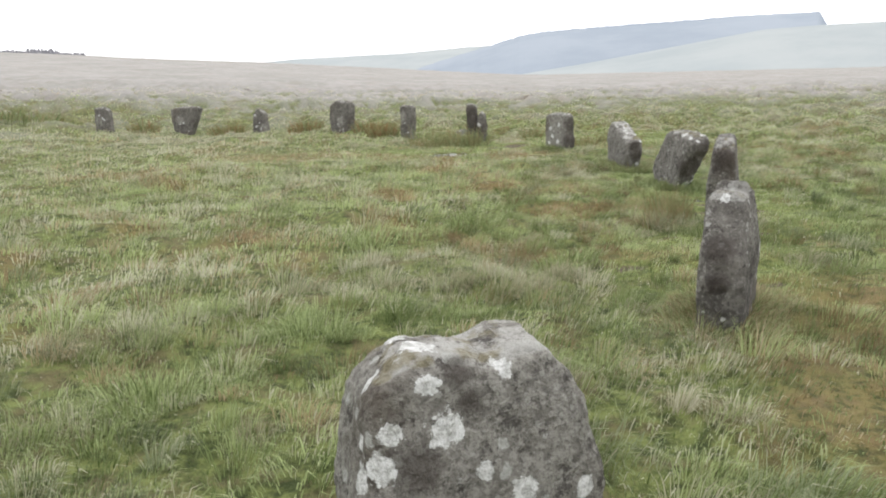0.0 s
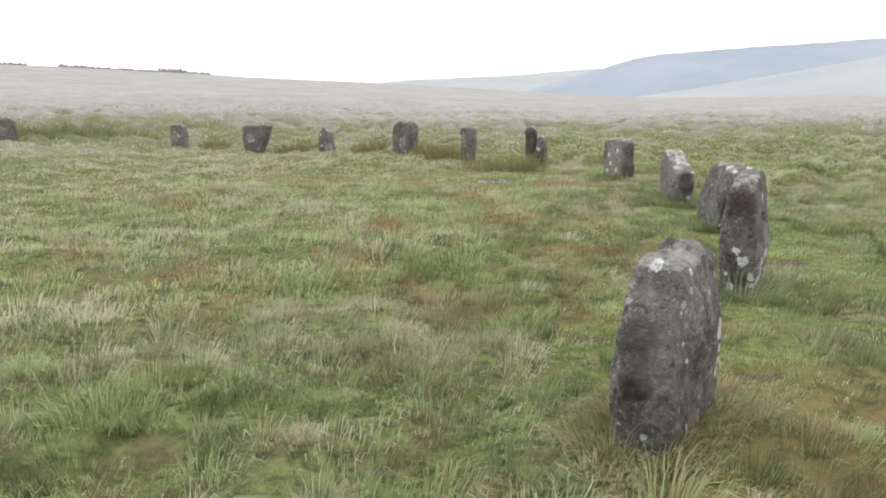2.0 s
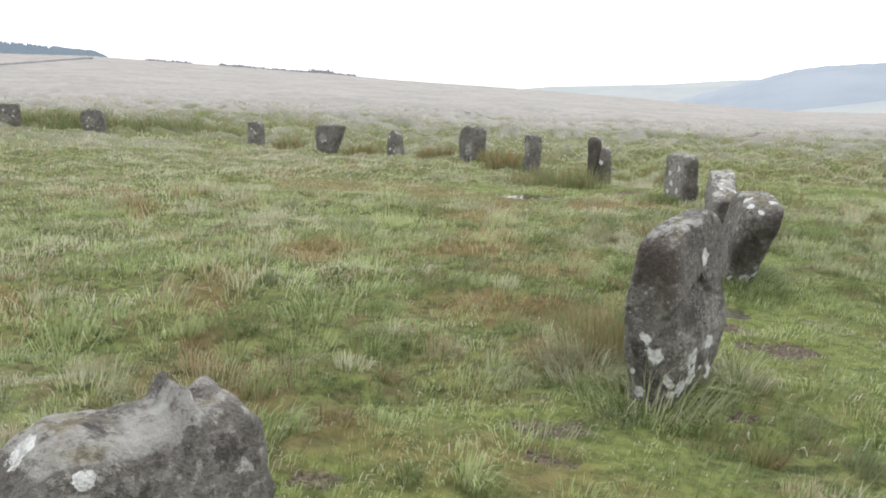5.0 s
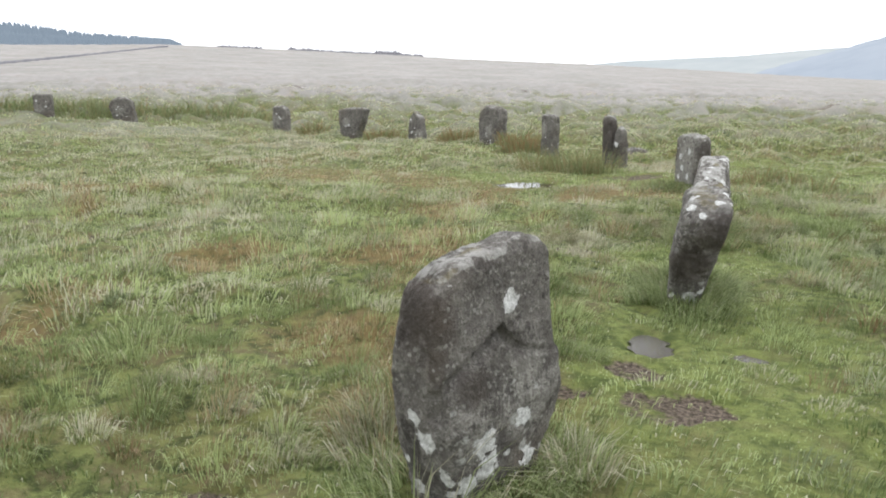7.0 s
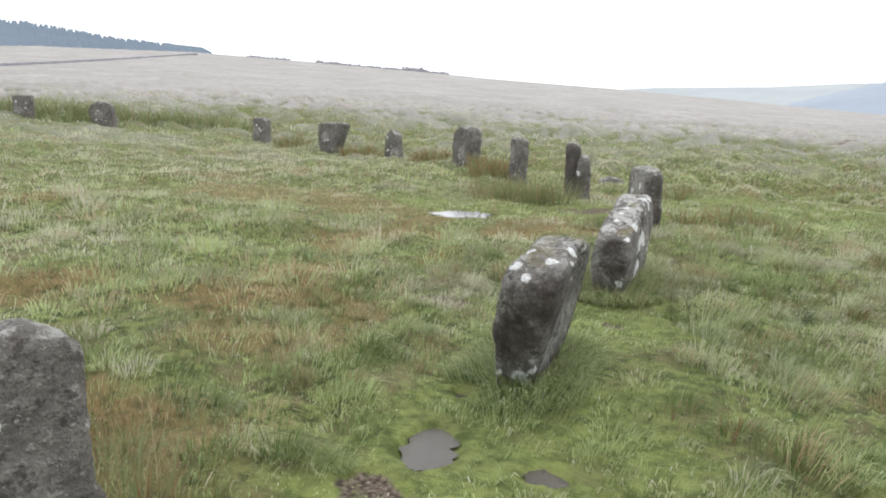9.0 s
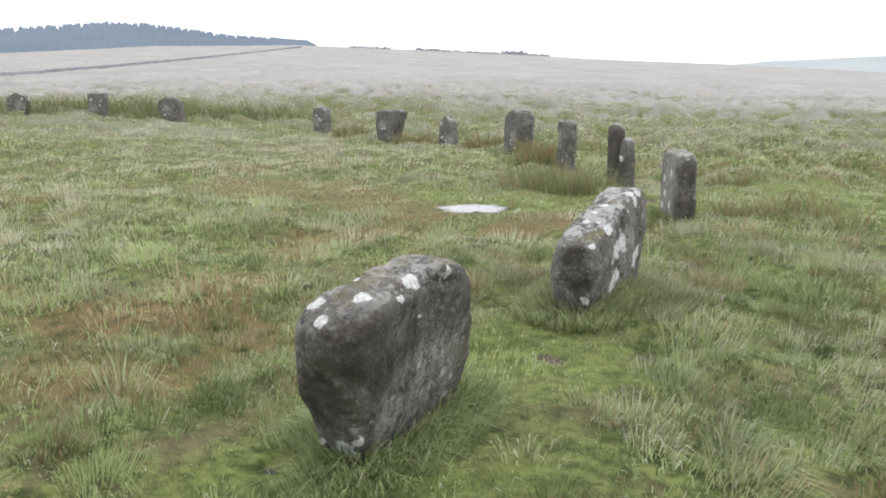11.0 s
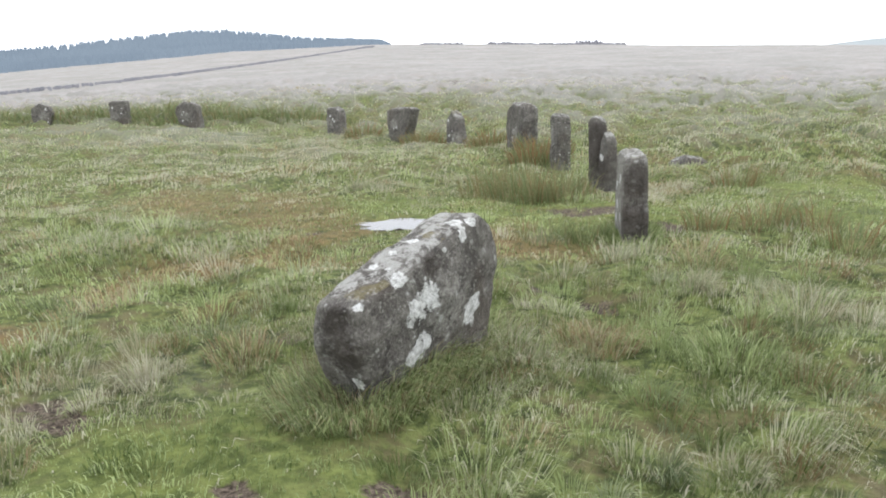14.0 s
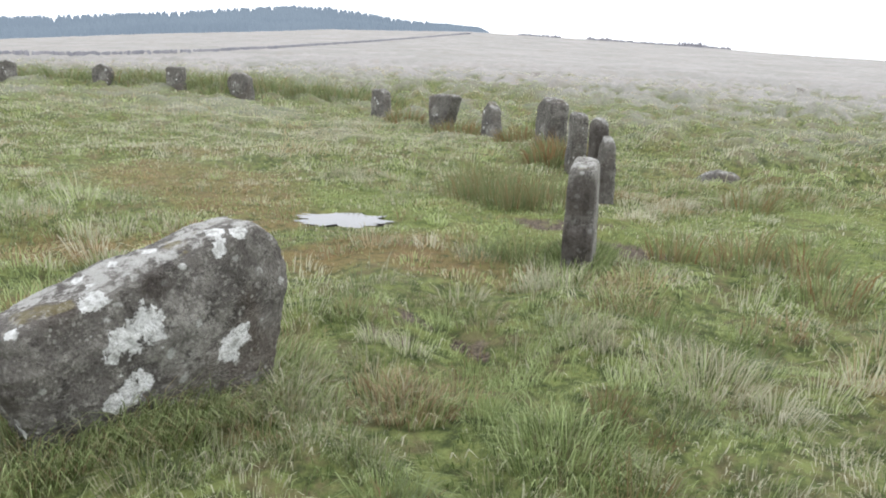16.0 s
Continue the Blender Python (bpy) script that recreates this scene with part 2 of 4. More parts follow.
def granite_material():
    k = Mat("weathered_granite")
    spot, top, tone = k.attr("tint")
    damp = k.n.new("ShaderNodeAttribute")
    damp.attribute_name = "tint"
    vec = k.coord()
    n1, n2, n3, n4 = k.noise(3.2, 6, 0.65), k.noise(14.0, 5, 0.7), k.noise(70.0, 3, 0.7), k.noise(30.0, 5, 0.75)
    c = k.mix(k.step(n1, 0.3, 0.7), (0.066, 0.060, 0.053), (0.165, 0.152, 0.135))
    c = k.mix(k.math("MULTIPLY", k.step(k.math("ADD", n2, k.math("MULTIPLY", tone, 0.5)), 0.48, 0.66), 0.75), c, (0.215, 0.203, 0.18))
    c = k.mix(k.math("MULTIPLY", k.step(k.math("ADD", n4, k.math("MULTIPLY", tone, 0.35)), 0.55, 0.63), 0.6), c, (0.33, 0.32, 0.285))
    c = k.mix(k.math("MULTIPLY", k.step(n3, 0.5, 0.72), 0.55), c, (0.024, 0.021, 0.019))
    c = k.mix(k.math("MULTIPLY", k.step(k.noise(10.5, 7, 0.78), 0.55, 0.62), 0.75), c, (0.032, 0.027, 0.024))
    brown = k.math("MULTIPLY", k.step(k.noise(2.1, 3, 0.5), 0.5, 0.7), 0.65)
    c = k.mix(brown, c, k.mix(n2, (0.050, 0.036, 0.026), (0.105, 0.080, 0.058)))
    crust = k.math("MULTIPLY", top, k.step(k.math("ADD", k.noise(7.0, 7, 0.72), k.math("MULTIPLY", k.math("SUBTRACT", n4, 0.5), 0.3)), 0.46, 0.56))
    c = k.mix(crust, c, k.mix(n2, (0.27, 0.262, 0.235), (0.47, 0.465, 0.44)))
    moss = k.math("MULTIPLY", k.step(k.noise(4.0, 4, 0.6), 0.54, 0.62), top)
    c = k.mix(k.math("MULTIPLY", moss, 0.75), c, k.mix(n4, (0.12, 0.10, 0.045), (0.21, 0.18, 0.085)))
    vor = k.n.new("ShaderNodeTexVoronoi")
    vor.inputs["Scale"].default_value = 9.0
    k.l.new(vec, vor.inputs["Vector"])
    flecks = k.math("MULTIPLY", k.step(k.math("ADD", vor.outputs["Distance"], k.math("MULTIPLY", n4, 0.7)), 0.56, 0.50), k.step(k.math("ADD", n1, tone), 0.52, 0.60))
    c = k.mix(k.math("MULTIPLY", flecks, 0.85), c, (0.40, 0.40, 0.37))
    fine = k.n.new("ShaderNodeTexVoronoi")
    fine.inputs["Scale"].default_value = 26.0
    k.l.new(vec, fine.inputs["Vector"])
    dots = k.math("MULTIPLY", k.step(k.math("ADD", fine.outputs["Distance"], k.math("MULTIPLY", n2, 1.3)), 0.84, 0.74), k.step(k.math("ADD", k.noise(4.5, 3, 0.5), tone), 0.46, 0.58))
    c = k.mix(k.math("MULTIPLY", dots, 0.55), c, (0.36, 0.355, 0.32))
    stain = k.math("MULTIPLY", damp.outputs["Alpha"], k.step(k.math("ADD", k.noise(5.0, 6, 0.7), k.math("MULTIPLY", damp.outputs["Alpha"], 0.3)), 0.38, 0.62))
    c = k.mix(k.math("MULTIPLY", stain, 0.68), c, k.mix(n2, (0.016, 0.012, 0.010), (0.058, 0.043, 0.034)))
    patch = k.step(k.math("ADD", spot, k.math("MULTIPLY", k.math("SUBTRACT", k.noise(13.0, 7, 0.72), 0.5), 2.1)), 0.42, 0.50)
    c = k.mix(patch, c, k.mix(k.step(n4, 0.35, 0.6), (0.36, 0.36, 0.335), (0.68, 0.68, 0.66)))
    k.bump(k.math("ADD", k.math("ADD", n2, k.math("MULTIPLY", n4, 0.6)), k.math("MULTIPLY", n3, 0.5)), 0.9, 0.035)
    return k.done(c, 0.85, 0.3)


def wet_mud_material():
    k = Mat("wet_peaty_mud")
    n = k.noise(24.0, 5, 0.7)
    k.bump(n, 0.5, 0.02)
    return k.done(k.mix(n, (0.03, 0.025, 0.02), (0.075, 0.062, 0.05)), k.step(n, 0.35, 1.6), 0.5)


def water_material():
    k = Mat("peaty_water")
    k.bump(k.noise(14.0, 3, 0.6), 0.12, 0.01)
    return k.done((0.03, 0.025, 0.018), 0.06, 0.5)


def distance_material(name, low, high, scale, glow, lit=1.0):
    """Hazy distance: a backdrop with haze painted into its colour and glow, for some of the air's light."""
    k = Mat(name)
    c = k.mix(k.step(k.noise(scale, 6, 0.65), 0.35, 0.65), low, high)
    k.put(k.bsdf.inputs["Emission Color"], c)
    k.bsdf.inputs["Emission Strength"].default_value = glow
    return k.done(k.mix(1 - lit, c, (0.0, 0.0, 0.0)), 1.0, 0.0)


TURF = ground_material()
BLADES = grass_material("moor_grass", ((0.085, 0.122, 0.032), (0.43, 0.50, 0.235)), ((0.29, 0.27, 0.165), (0.575, 0.55, 0.425)), ((0.18, 0.12, 0.06), (0.44, 0.35, 0.21)))
RUSH = grass_material("soft_rush", ((0.12, 0.16, 0.065), (0.22, 0.26, 0.12)), ((0.20, 0.17, 0.08), (0.32, 0.27, 0.15)), ((0.20, 0.11, 0.05), (0.28, 0.17, 0.08)))
GRANITE = granite_material()
WATER = water_material()
WET_MUD = wet_mud_material()
# Haze is mixed into these colours; none of these things is a lamp.
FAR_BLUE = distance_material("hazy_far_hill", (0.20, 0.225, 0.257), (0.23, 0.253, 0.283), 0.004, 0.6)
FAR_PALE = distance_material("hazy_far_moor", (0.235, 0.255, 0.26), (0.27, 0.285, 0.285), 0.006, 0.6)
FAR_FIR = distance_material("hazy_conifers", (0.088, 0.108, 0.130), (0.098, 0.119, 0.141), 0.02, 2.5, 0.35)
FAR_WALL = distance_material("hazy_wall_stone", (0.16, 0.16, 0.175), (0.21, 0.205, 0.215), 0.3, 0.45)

# ---- ground: one sheet from the feet to the horizon ----


def grid_mesh(name, pts, rows, cols, wrap):
    mesh = bpy.data.meshes.new(name)
    idx = np.arange(rows * cols).reshape(rows, cols)
    a = idx[:-1, :] if wrap else idx[:-1, :-1]
    b = np.roll(idx, -1, 1)[:-1] if wrap else idx[:-1, 1:]
    c = np.roll(idx, -1, 1)[1:] if wrap else idx[1:, 1:]
    d = idx[1:, :] if wrap else idx[1:, :-1]
    quads = np.stack([a, b, c, d], -1).reshape(-1, 4)
    mesh.vertices.add(rows * cols)
    mesh.vertices.foreach_set("co", np.asarray(pts, np.float32).ravel())
    mesh.loops.add(quads.size)
    mesh.loops.foreach_set("vertex_index", quads.astype(np.int32).ravel())
    mesh.polygons.add(len(quads))
    mesh.polygons.foreach_set("loop_start", np.arange(0, quads.size, 4, dtype=np.int32))
    mesh.update(calc_edges=True)
    mesh.polygons.foreach_set("use_smooth", np.ones(len(quads), bool))
    return mesh


def build_ground():
    fine = np.linspace(-50, 105, 520)
    coarse = np.linspace(105, 310, 122)[1:-1]
    az = np.radians(np.concatenate([fine, coarse]))
    radii = [0.02]
    while radii[-1] < 3000:
        radii.append(radii[-1] + max(0.06, radii[-1] * (0.0095 if 12 < radii[-1] < 75 else 0.0165) if radii[-1] < 500 else radii[-1] * 0.08))
    rr, aa = np.meshgrid(np.array(radii), az, indexing="ij")
    x, y = HUB[0] - rr * np.sin(aa), HUB[1] + rr * np.cos(aa)
    z = height(x, y)
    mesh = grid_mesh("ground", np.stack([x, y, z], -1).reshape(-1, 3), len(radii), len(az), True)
    dry_pale, red, bare, lawn = turf(x.ravel(), y.ravel())
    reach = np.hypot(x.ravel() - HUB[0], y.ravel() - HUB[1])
    # Real straw close by; the far term paints haze into the tint.
    haze_thatch = ((0.3 + 0.3 * ramp(reach, 12, 30)) * (1 - lawn) + 0.95 * ramp(reach, 26, 110)) * dry_pale
    set_tint(mesh, np.stack([np.clip(haze_thatch, 0, 0.97), red, bare, lawn], -1))
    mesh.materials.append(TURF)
    ob = tagged(new("ground", mesh), "tussocky green and straw moorland turf rising to low hills", "ground", kind="structure")
    return ob


build_ground()


# ---- far hills, plantation and wall ----
def ridge(name, label, material, dist, table, foot, bumps=0.0, steps=260):
    """A hill that swells from its foot to its skyline, given by bearing and elevation in degrees, and falls off behind."""
    table = sorted(table)
    az = np.linspace(table[0][0], table[-1][0], steps)
    el = np.interp(az, [p[0] for p in table], [p[1] for p in table])
    el = el + bumps * (vnoise(az, az * 0, 0.35, 3) - 0.5)
    rows = []
    for s in np.linspace(0, 1.35, 16):
        d = dist * (0.62 + 0.38 * s)
        rise = np.sin(np.clip(s, 0, 1) * math.pi / 2) if s <= 1 else 1 - (s - 1) * 0.8
        z = EYE + dist * np.tan(np.radians(foot)) * (1 - rise) + dist * np.tan(np.radians(el)) * rise
        rows.append(np.stack([HUB[0] - d * np.sin(np.radians(az)), HUB[1] + d * np.cos(np.radians(az)), z], -1))
    mesh = grid_mesh(name, np.concatenate(rows), len(rows), steps, False)
    mesh.materials.append(material)
    return tagged(new(name, mesh), label, "hill", kind="structure")


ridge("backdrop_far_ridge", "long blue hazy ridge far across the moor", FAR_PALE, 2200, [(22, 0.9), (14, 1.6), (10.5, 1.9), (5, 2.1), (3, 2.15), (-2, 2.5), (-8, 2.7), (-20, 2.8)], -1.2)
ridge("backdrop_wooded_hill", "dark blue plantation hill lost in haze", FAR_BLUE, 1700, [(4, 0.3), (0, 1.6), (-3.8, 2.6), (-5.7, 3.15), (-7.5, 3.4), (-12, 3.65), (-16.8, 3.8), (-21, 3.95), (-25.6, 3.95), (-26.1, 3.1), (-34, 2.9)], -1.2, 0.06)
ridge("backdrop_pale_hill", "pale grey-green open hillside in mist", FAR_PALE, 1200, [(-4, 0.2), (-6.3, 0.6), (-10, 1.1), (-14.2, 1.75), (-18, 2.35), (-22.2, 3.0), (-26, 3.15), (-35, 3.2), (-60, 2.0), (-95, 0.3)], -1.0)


def spire(v, f, x, y, z, h, w):
    """One small conifer: a stack of ragged skirts round a tapering top."""
    tiers = 4
    for i in range(tiers):
        z0, z1 = z + h * (0.08 + 0.21 * i), z + h * min(1.0, 0.48 + 0.19 * i)
        r0, base = w * (1 - 0.22 * i), len(v)
        for j in range(7):
            a, rj = 2 * math.pi * j / 7 + i, r0 * random.uniform(0.75, 1.15)
            v.append((x + rj * math.cos(a), y + rj * math.sin(a), z0 - 0.06 * h * random.random()))
        v.append((x, y, z1))
        f.extend((base + j, base + (j + 1) % 7, base + 7) for j in range(7))


def build_plantation():
    top_az, top_el = [41.9, 42.5, 43.8, 46.5, 48, 50.6, 53.2, 55.6, 58, 62.5, 66, 70, 74, 90], [3.15, 3.43, 3.5, 3.75, 3.8, 4.15, 4.42, 4.43, 4.2, 3.75, 3.4, 3.0, 2.63, 2.0]
    v, f = [], []
    for _ in range(4600):
        az = 41.9 + 44 * random.random() ** 1.2
        d = random.uniform(388, 560)
        share = (d - 388) / 172
        x, y = HUB[0] - d * math.sin(radians(az)), HUB[1] + d * math.cos(radians(az))
        skyline = EYE + d * math.tan(radians(np.interp(az, top_az, top_el)))
        low = EYE + CREST * math.tan(radians(np.interp(az, MOOR_AZ, MOOR_EL))) - 3
        h = random.uniform(6.0, 7.2)
        z = low + (skyline - h - low) * min(1.0, share + 0.1) + random.uniform(-0.8, 0.3)
        if az < 45:
            z, h = skyline - random.uniform(3, 5), random.uniform(2.6, 4.6)
        spire(v, f, x, y, min(z, skyline - h + 0.2), h, random.uniform(2.2, 3.2))
    mesh = bpy.data.meshes.new("conifer_plantation")
    mesh.from_pydata(v, [], f)
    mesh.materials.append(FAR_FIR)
    tagged(new("conifer_plantation", mesh), "dark blue-green conifer plantation along the hilltop in haze", "forest", kind="stuff")


build_plantation()


def build_far_wall():
    """A drystone field wall that climbs the hill, stone by stone."""
    az_t, el_t = [42.6, 49.4, 55.5, 61.5, 66.5, 73.6, 90], [2.96, 2.1, 1.4, 0.8, 0.4, 0.17, 0.1]
    v, f = [], []
    for az in np.arange(42.8, 80, 0.05):
        el = float(np.interp(az, az_t, el_t))
        lo, hi = 40.0, CREST
        for _ in range(24):
            mid = (lo + hi) / 2
            x, y = HUB[0] - mid * math.sin(radians(az)), HUB[1] + mid * math.cos(radians(az))
            up = math.degrees(math.atan2(float(height(x, y)) - EYE, mid))
            lo, hi = (mid, hi) if up < el else (lo, mid)
        w, tall, base = lo * radians(0.06), 0.38 + random.uniform(-0.12, 0.15), len(v)
        c, s = math.cos(radians(az)), math.sin(radians(az))
        z = float(height(x, y)) - 0.4
        for dz, half in ((0, 0.9), (tall + 0.4, 0.6)):
            for du, dv in ((-w, -half), (w, -half), (w, half), (-w, half)):
                v.append((x + du * c - dv * s, y + du * s + dv * c, z + dz + random.uniform(-0.06, 0.06)))
        b = base
        f += [(b, b + 1, b + 5, b + 4), (b + 1, b + 2, b + 6, b + 5), (b + 2, b + 3, b + 7, b + 6), (b + 3, b, b + 4, b + 7), (b + 4, b + 5, b + 6, b + 7)]
    mesh = bpy.data.meshes.new("field_wall")
    mesh.from_pydata(v, [], f)
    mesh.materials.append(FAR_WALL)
    tagged(new("field_wall", mesh), "long grey drystone wall climbing the distant hillside", "wall", kind="structure")


build_far_wall()


def build_crest_scrub():
    """Low gorse and banks along the crest."""
    v, f = [], []
    for az0, az1, tall in ((34.6, 33.0, 1.6), (33.2, 25.0, 1.3), (28.4, 26.6, 2.2), (39.5, 36.5, 1.3)):
        for az in np.arange(az1, az0, 0.06):
            d = CREST - random.uniform(2, 9)
            x, y = HUB[0] - d * math.sin(radians(az)), HUB[1] + d * math.cos(radians(az))
            spire(v, f, x, y, float(height(x, y)) - 0.3, tall * random.uniform(0.5, 1.3), random.uniform(0.6, 1.3))
    mesh = bpy.data.meshes.new("crest_scrub")
    mesh.from_pydata(v, [], f)
    mesh.materials.append(FAR_WALL)
    tagged(new("crest_scrub", mesh), "low dark scrub and banks along the moor's skyline", "scrub", kind="stuff")


build_crest_scrub()


# ---- the standing stones ----
def lerp_list(pairs, s):
    return np.interp(s, [p[0] for p in pairs], [p[1] for p in pairs])


def stone_mesh(n, left, right, top, deep, seed, rough=0.03, spots=(), cuts=(), pale_top=0.8, flecks=0.0, edge=0.09, square=9.0, pale=(), damp=()):
    """A rough slab: its left and right edges by height share, its top line along its length, its depth front and back by height
    share. spots: lichen (u, z, radius) on the front, or (u, v, z, radius); pale and damp: speckled and
    brown-stained areas, likewise. cuts: cracks (u0, z0, u1, z1, half width, depth) on the front, or (u0, v0, z0, u1, v1, z1, half width, depth)."""
    g = np.linspace(-1, 1, n + 1)
    a, b = np.meshgrid(g, g, indexing="ij")
    one = np.ones_like(a)
    sides = [(a, -one, b), (one, a, b), (-a, one, b), (-one, -a, b), (a, b, one)]
    verts, faces, off = [], [], 0
    for p, q, w in sides:
        verts.append(np.stack([p, q, w], -1).reshape(-1, 3))
        i = np.arange((n + 1) ** 2).reshape(n + 1, n + 1) + off
        faces.append(np.stack([i[:-1, :-1], i[1:, :-1], i[1:, 1:], i[:-1, 1:]], -1).reshape(-1, 4))
        off += (n + 1) ** 2
    P, F = np.concatenate(verts), np.concatenate(faces)
    key = np.round(P * 4096).astype(np.int64)
    _, first, back = np.unique(key, axis=0, return_index=True, return_inverse=True)
    P, F = P[first], back.ravel()[F]
    # round the corners in plan and at the top
    hor = np.maximum(np.abs(P[:, 0]), np.abs(P[:, 1]))
    k = square
    norm = (np.abs(P[:, 0]) ** k + np.abs(P[:, 1]) ** k) ** (1 / k)
    shrink = np.where(norm > 1e-6, hor / np.maximum(norm, 1e-6), 1)
    A, B = P[:, 0] * shrink, P[:, 1] * shrink
    C = (P[:, 2] + 1) / 2
    cap = np.clip((C - (1 - edge)) / edge, 0, 1)
    pull = 1 - 0.08 * cap ** 2.5 * np.clip(hor, 0, 1)
    A, B = A * pull, B * pull
    T = lerp_list(top, A)
    drop = 0.045 * np.clip(hor, 0, 1) ** 6 * cap ** 2
    Z = -0.2 + (T + 0.2) * C - drop * T
    s = np.clip(Z / np.maximum(T, 0.01), 0, 1)
    U0, U1 = lerp_list(left, s), lerp_list(right, s)
    V0, V1 = np.interp(s, [d[0] for d in deep], [d[1] for d in deep]), np.interp(s, [d[0] for d in deep], [d[2] for d in deep])
    U, V = U0 + (U1 - U0) * (A + 1) / 2, V0 + (V1 - V0) * (B + 1) / 2
    mid_u, mid_v = (U0 + U1) / 2, (V0 + V1) / 2
    out = np.stack([(U - mid_u), (V - mid_v), (cap - 0.2) * 0.25], -1)
    out /= np.maximum(np.linalg.norm(out, axis=1, keepdims=True), 1e-6)
    co = np.stack([U, V, Z], -1)
    for i in range(len(co)):
        p = Vector(co[i]) + Vector((seed * 3.1, seed * 1.7, 0))
        d = noise.noise(p * 2.4) * 1.1 + noise.noise(p * 6.5) * 0.55 + abs(noise.noise(p * 15)) * 0.4 + noise.noise(p * 34) * 0.16
        co[i] += out[i] * d * rough
    for cut in [q for q in cuts if len(q) == 8]:
        p0, p1 = np.array(cut[:3]), np.array(cut[3:6])
        w = np.clip((co - p0) @ (p1 - p0) / ((p1 - p0) @ (p1 - p0)), 0, 1)
        dist = np.linalg.norm((co - p0 - w[:, None] * (p1 - p0)) * (1, 0.35, 1), axis=1) + (B > 0.3)
        co -= out * (np.clip(1.15 - dist / cut[6], 0, 1) ** 0.6 * cut[7])[:, None]
    for u0, z0, u1, z1, half, depth in [q for q in cuts if len(q) == 6]:
        du, dz = u1 - u0, z1 - z0
        w = np.clip(((co[:, 0] - u0) * du + (co[:, 2] - z0) * dz) / (du * du + dz * dz), 0, 1)
        dist = np.hypot(co[:, 0] - u0 - w * du, co[:, 2] - z0 - w * dz)
        dent = np.clip(1 - dist / half, 0, 1) ** 0.6 * (B < 0.2)
        co[:, 1] += dent * depth
    spot = np.zeros(len(co))
    for sp in spots:
        if len(sp) == 3:
            d = np.hypot(co[:, 0] - sp[0], co[:, 2] - sp[1]) + (B > -0.3) * 9
        else:
            d = np.linalg.norm(co - np.array(sp[:3]), axis=1)
        spot = np.maximum(spot, np.clip(1 - 0.56 * d / sp[-1], 0, 1))
    speckle, brown = np.zeros(len(co)), np.zeros(len(co))
    for field, areas in ((speckle, pale), (brown, damp)):
        for area in areas:
            np.maximum(field, 1 - ramp(np.linalg.norm(co - np.array(area[:3]), axis=1) / area[3], 0.4, 1.15), out=field)
    mesh = bpy.data.meshes.new("standing_stone")
    mesh.from_pydata(co.tolist(), [], F.tolist())
    mesh.polygons.foreach_set("use_smooth", np.ones(len(F), bool))
    tops = np.clip(cap * 1.4 * (hor < 0.97), 0, 1) * pale_top
    set_tint(mesh, np.stack([spot, tops, flecks + 0.13 * (B > 0.6) + 0.24 * speckle, brown], -1))
    mesh.materials.append(GRANITE)
    return mesh


CIRCLE = "ring of standing stones"
STONES = []


def stone(x, y, rz, label, mesh, sunk=0.0):
    ob = new("standing_stone", mesh)
    ob.matrix_world = pose(x, y, float(height(x, y)) + 0.02 - sunk, 0, 0, rz)
    tagged(ob, label, "standing stone", CIRCLE)
    STONES.append((x, y, rz))
    return ob


stone(0.08, 2.2, 22, "broad grey granite stone with a dipped, lichened top", stone_mesh(
    64, [(0, -0.38), (0.6, -0.39), (0.9, -0.37), (1, -0.34)], [(0, 0.38), (0.5, 0.35), (0.85, 0.30), (1, 0.24)],
    [(-1, 0.80), (-0.6, 0.86), (-0.1, 0.845), (0.2, 0.815), (0.5, 0.85), (0.8, 0.86), (1, 0.78)], [(0, -0.2, 0.2), (0.6, -0.2, 0.2), (1, -0.13, 0.17)], 1, 0.034,
    [(-0.35, -0.17, 0.58, 0.05), (-0.19, -0.03, 0.85, 0.055), (-0.34, -0.02, 0.77, 0.036), (-0.2, -0.15, 0.79, 0.035), (-0.16, -0.17, 0.66, 0.052), (-0.32, -0.16, 0.67, 0.035),
     (-0.39, -0.11, 0.53, 0.033), (0.07, -0.21, 0.43, 0.043), (0.27, -0.2, 0.39, 0.033), (-0.05, -0.19, 0.52, 0.033), (-0.21, 0.09, 0.84, 0.034), (0.04, -0.12, 0.79, 0.035), (-0.38, -0.08, 0.63, 0.023)],
    pale_top=0.8, flecks=0.25, damp=[(-0.11, -0.13, 0.8, 0.06), (-0.25, -0.2, 0.57, 0.09), (-0.08, -0.15, 0.72, 0.05)]))
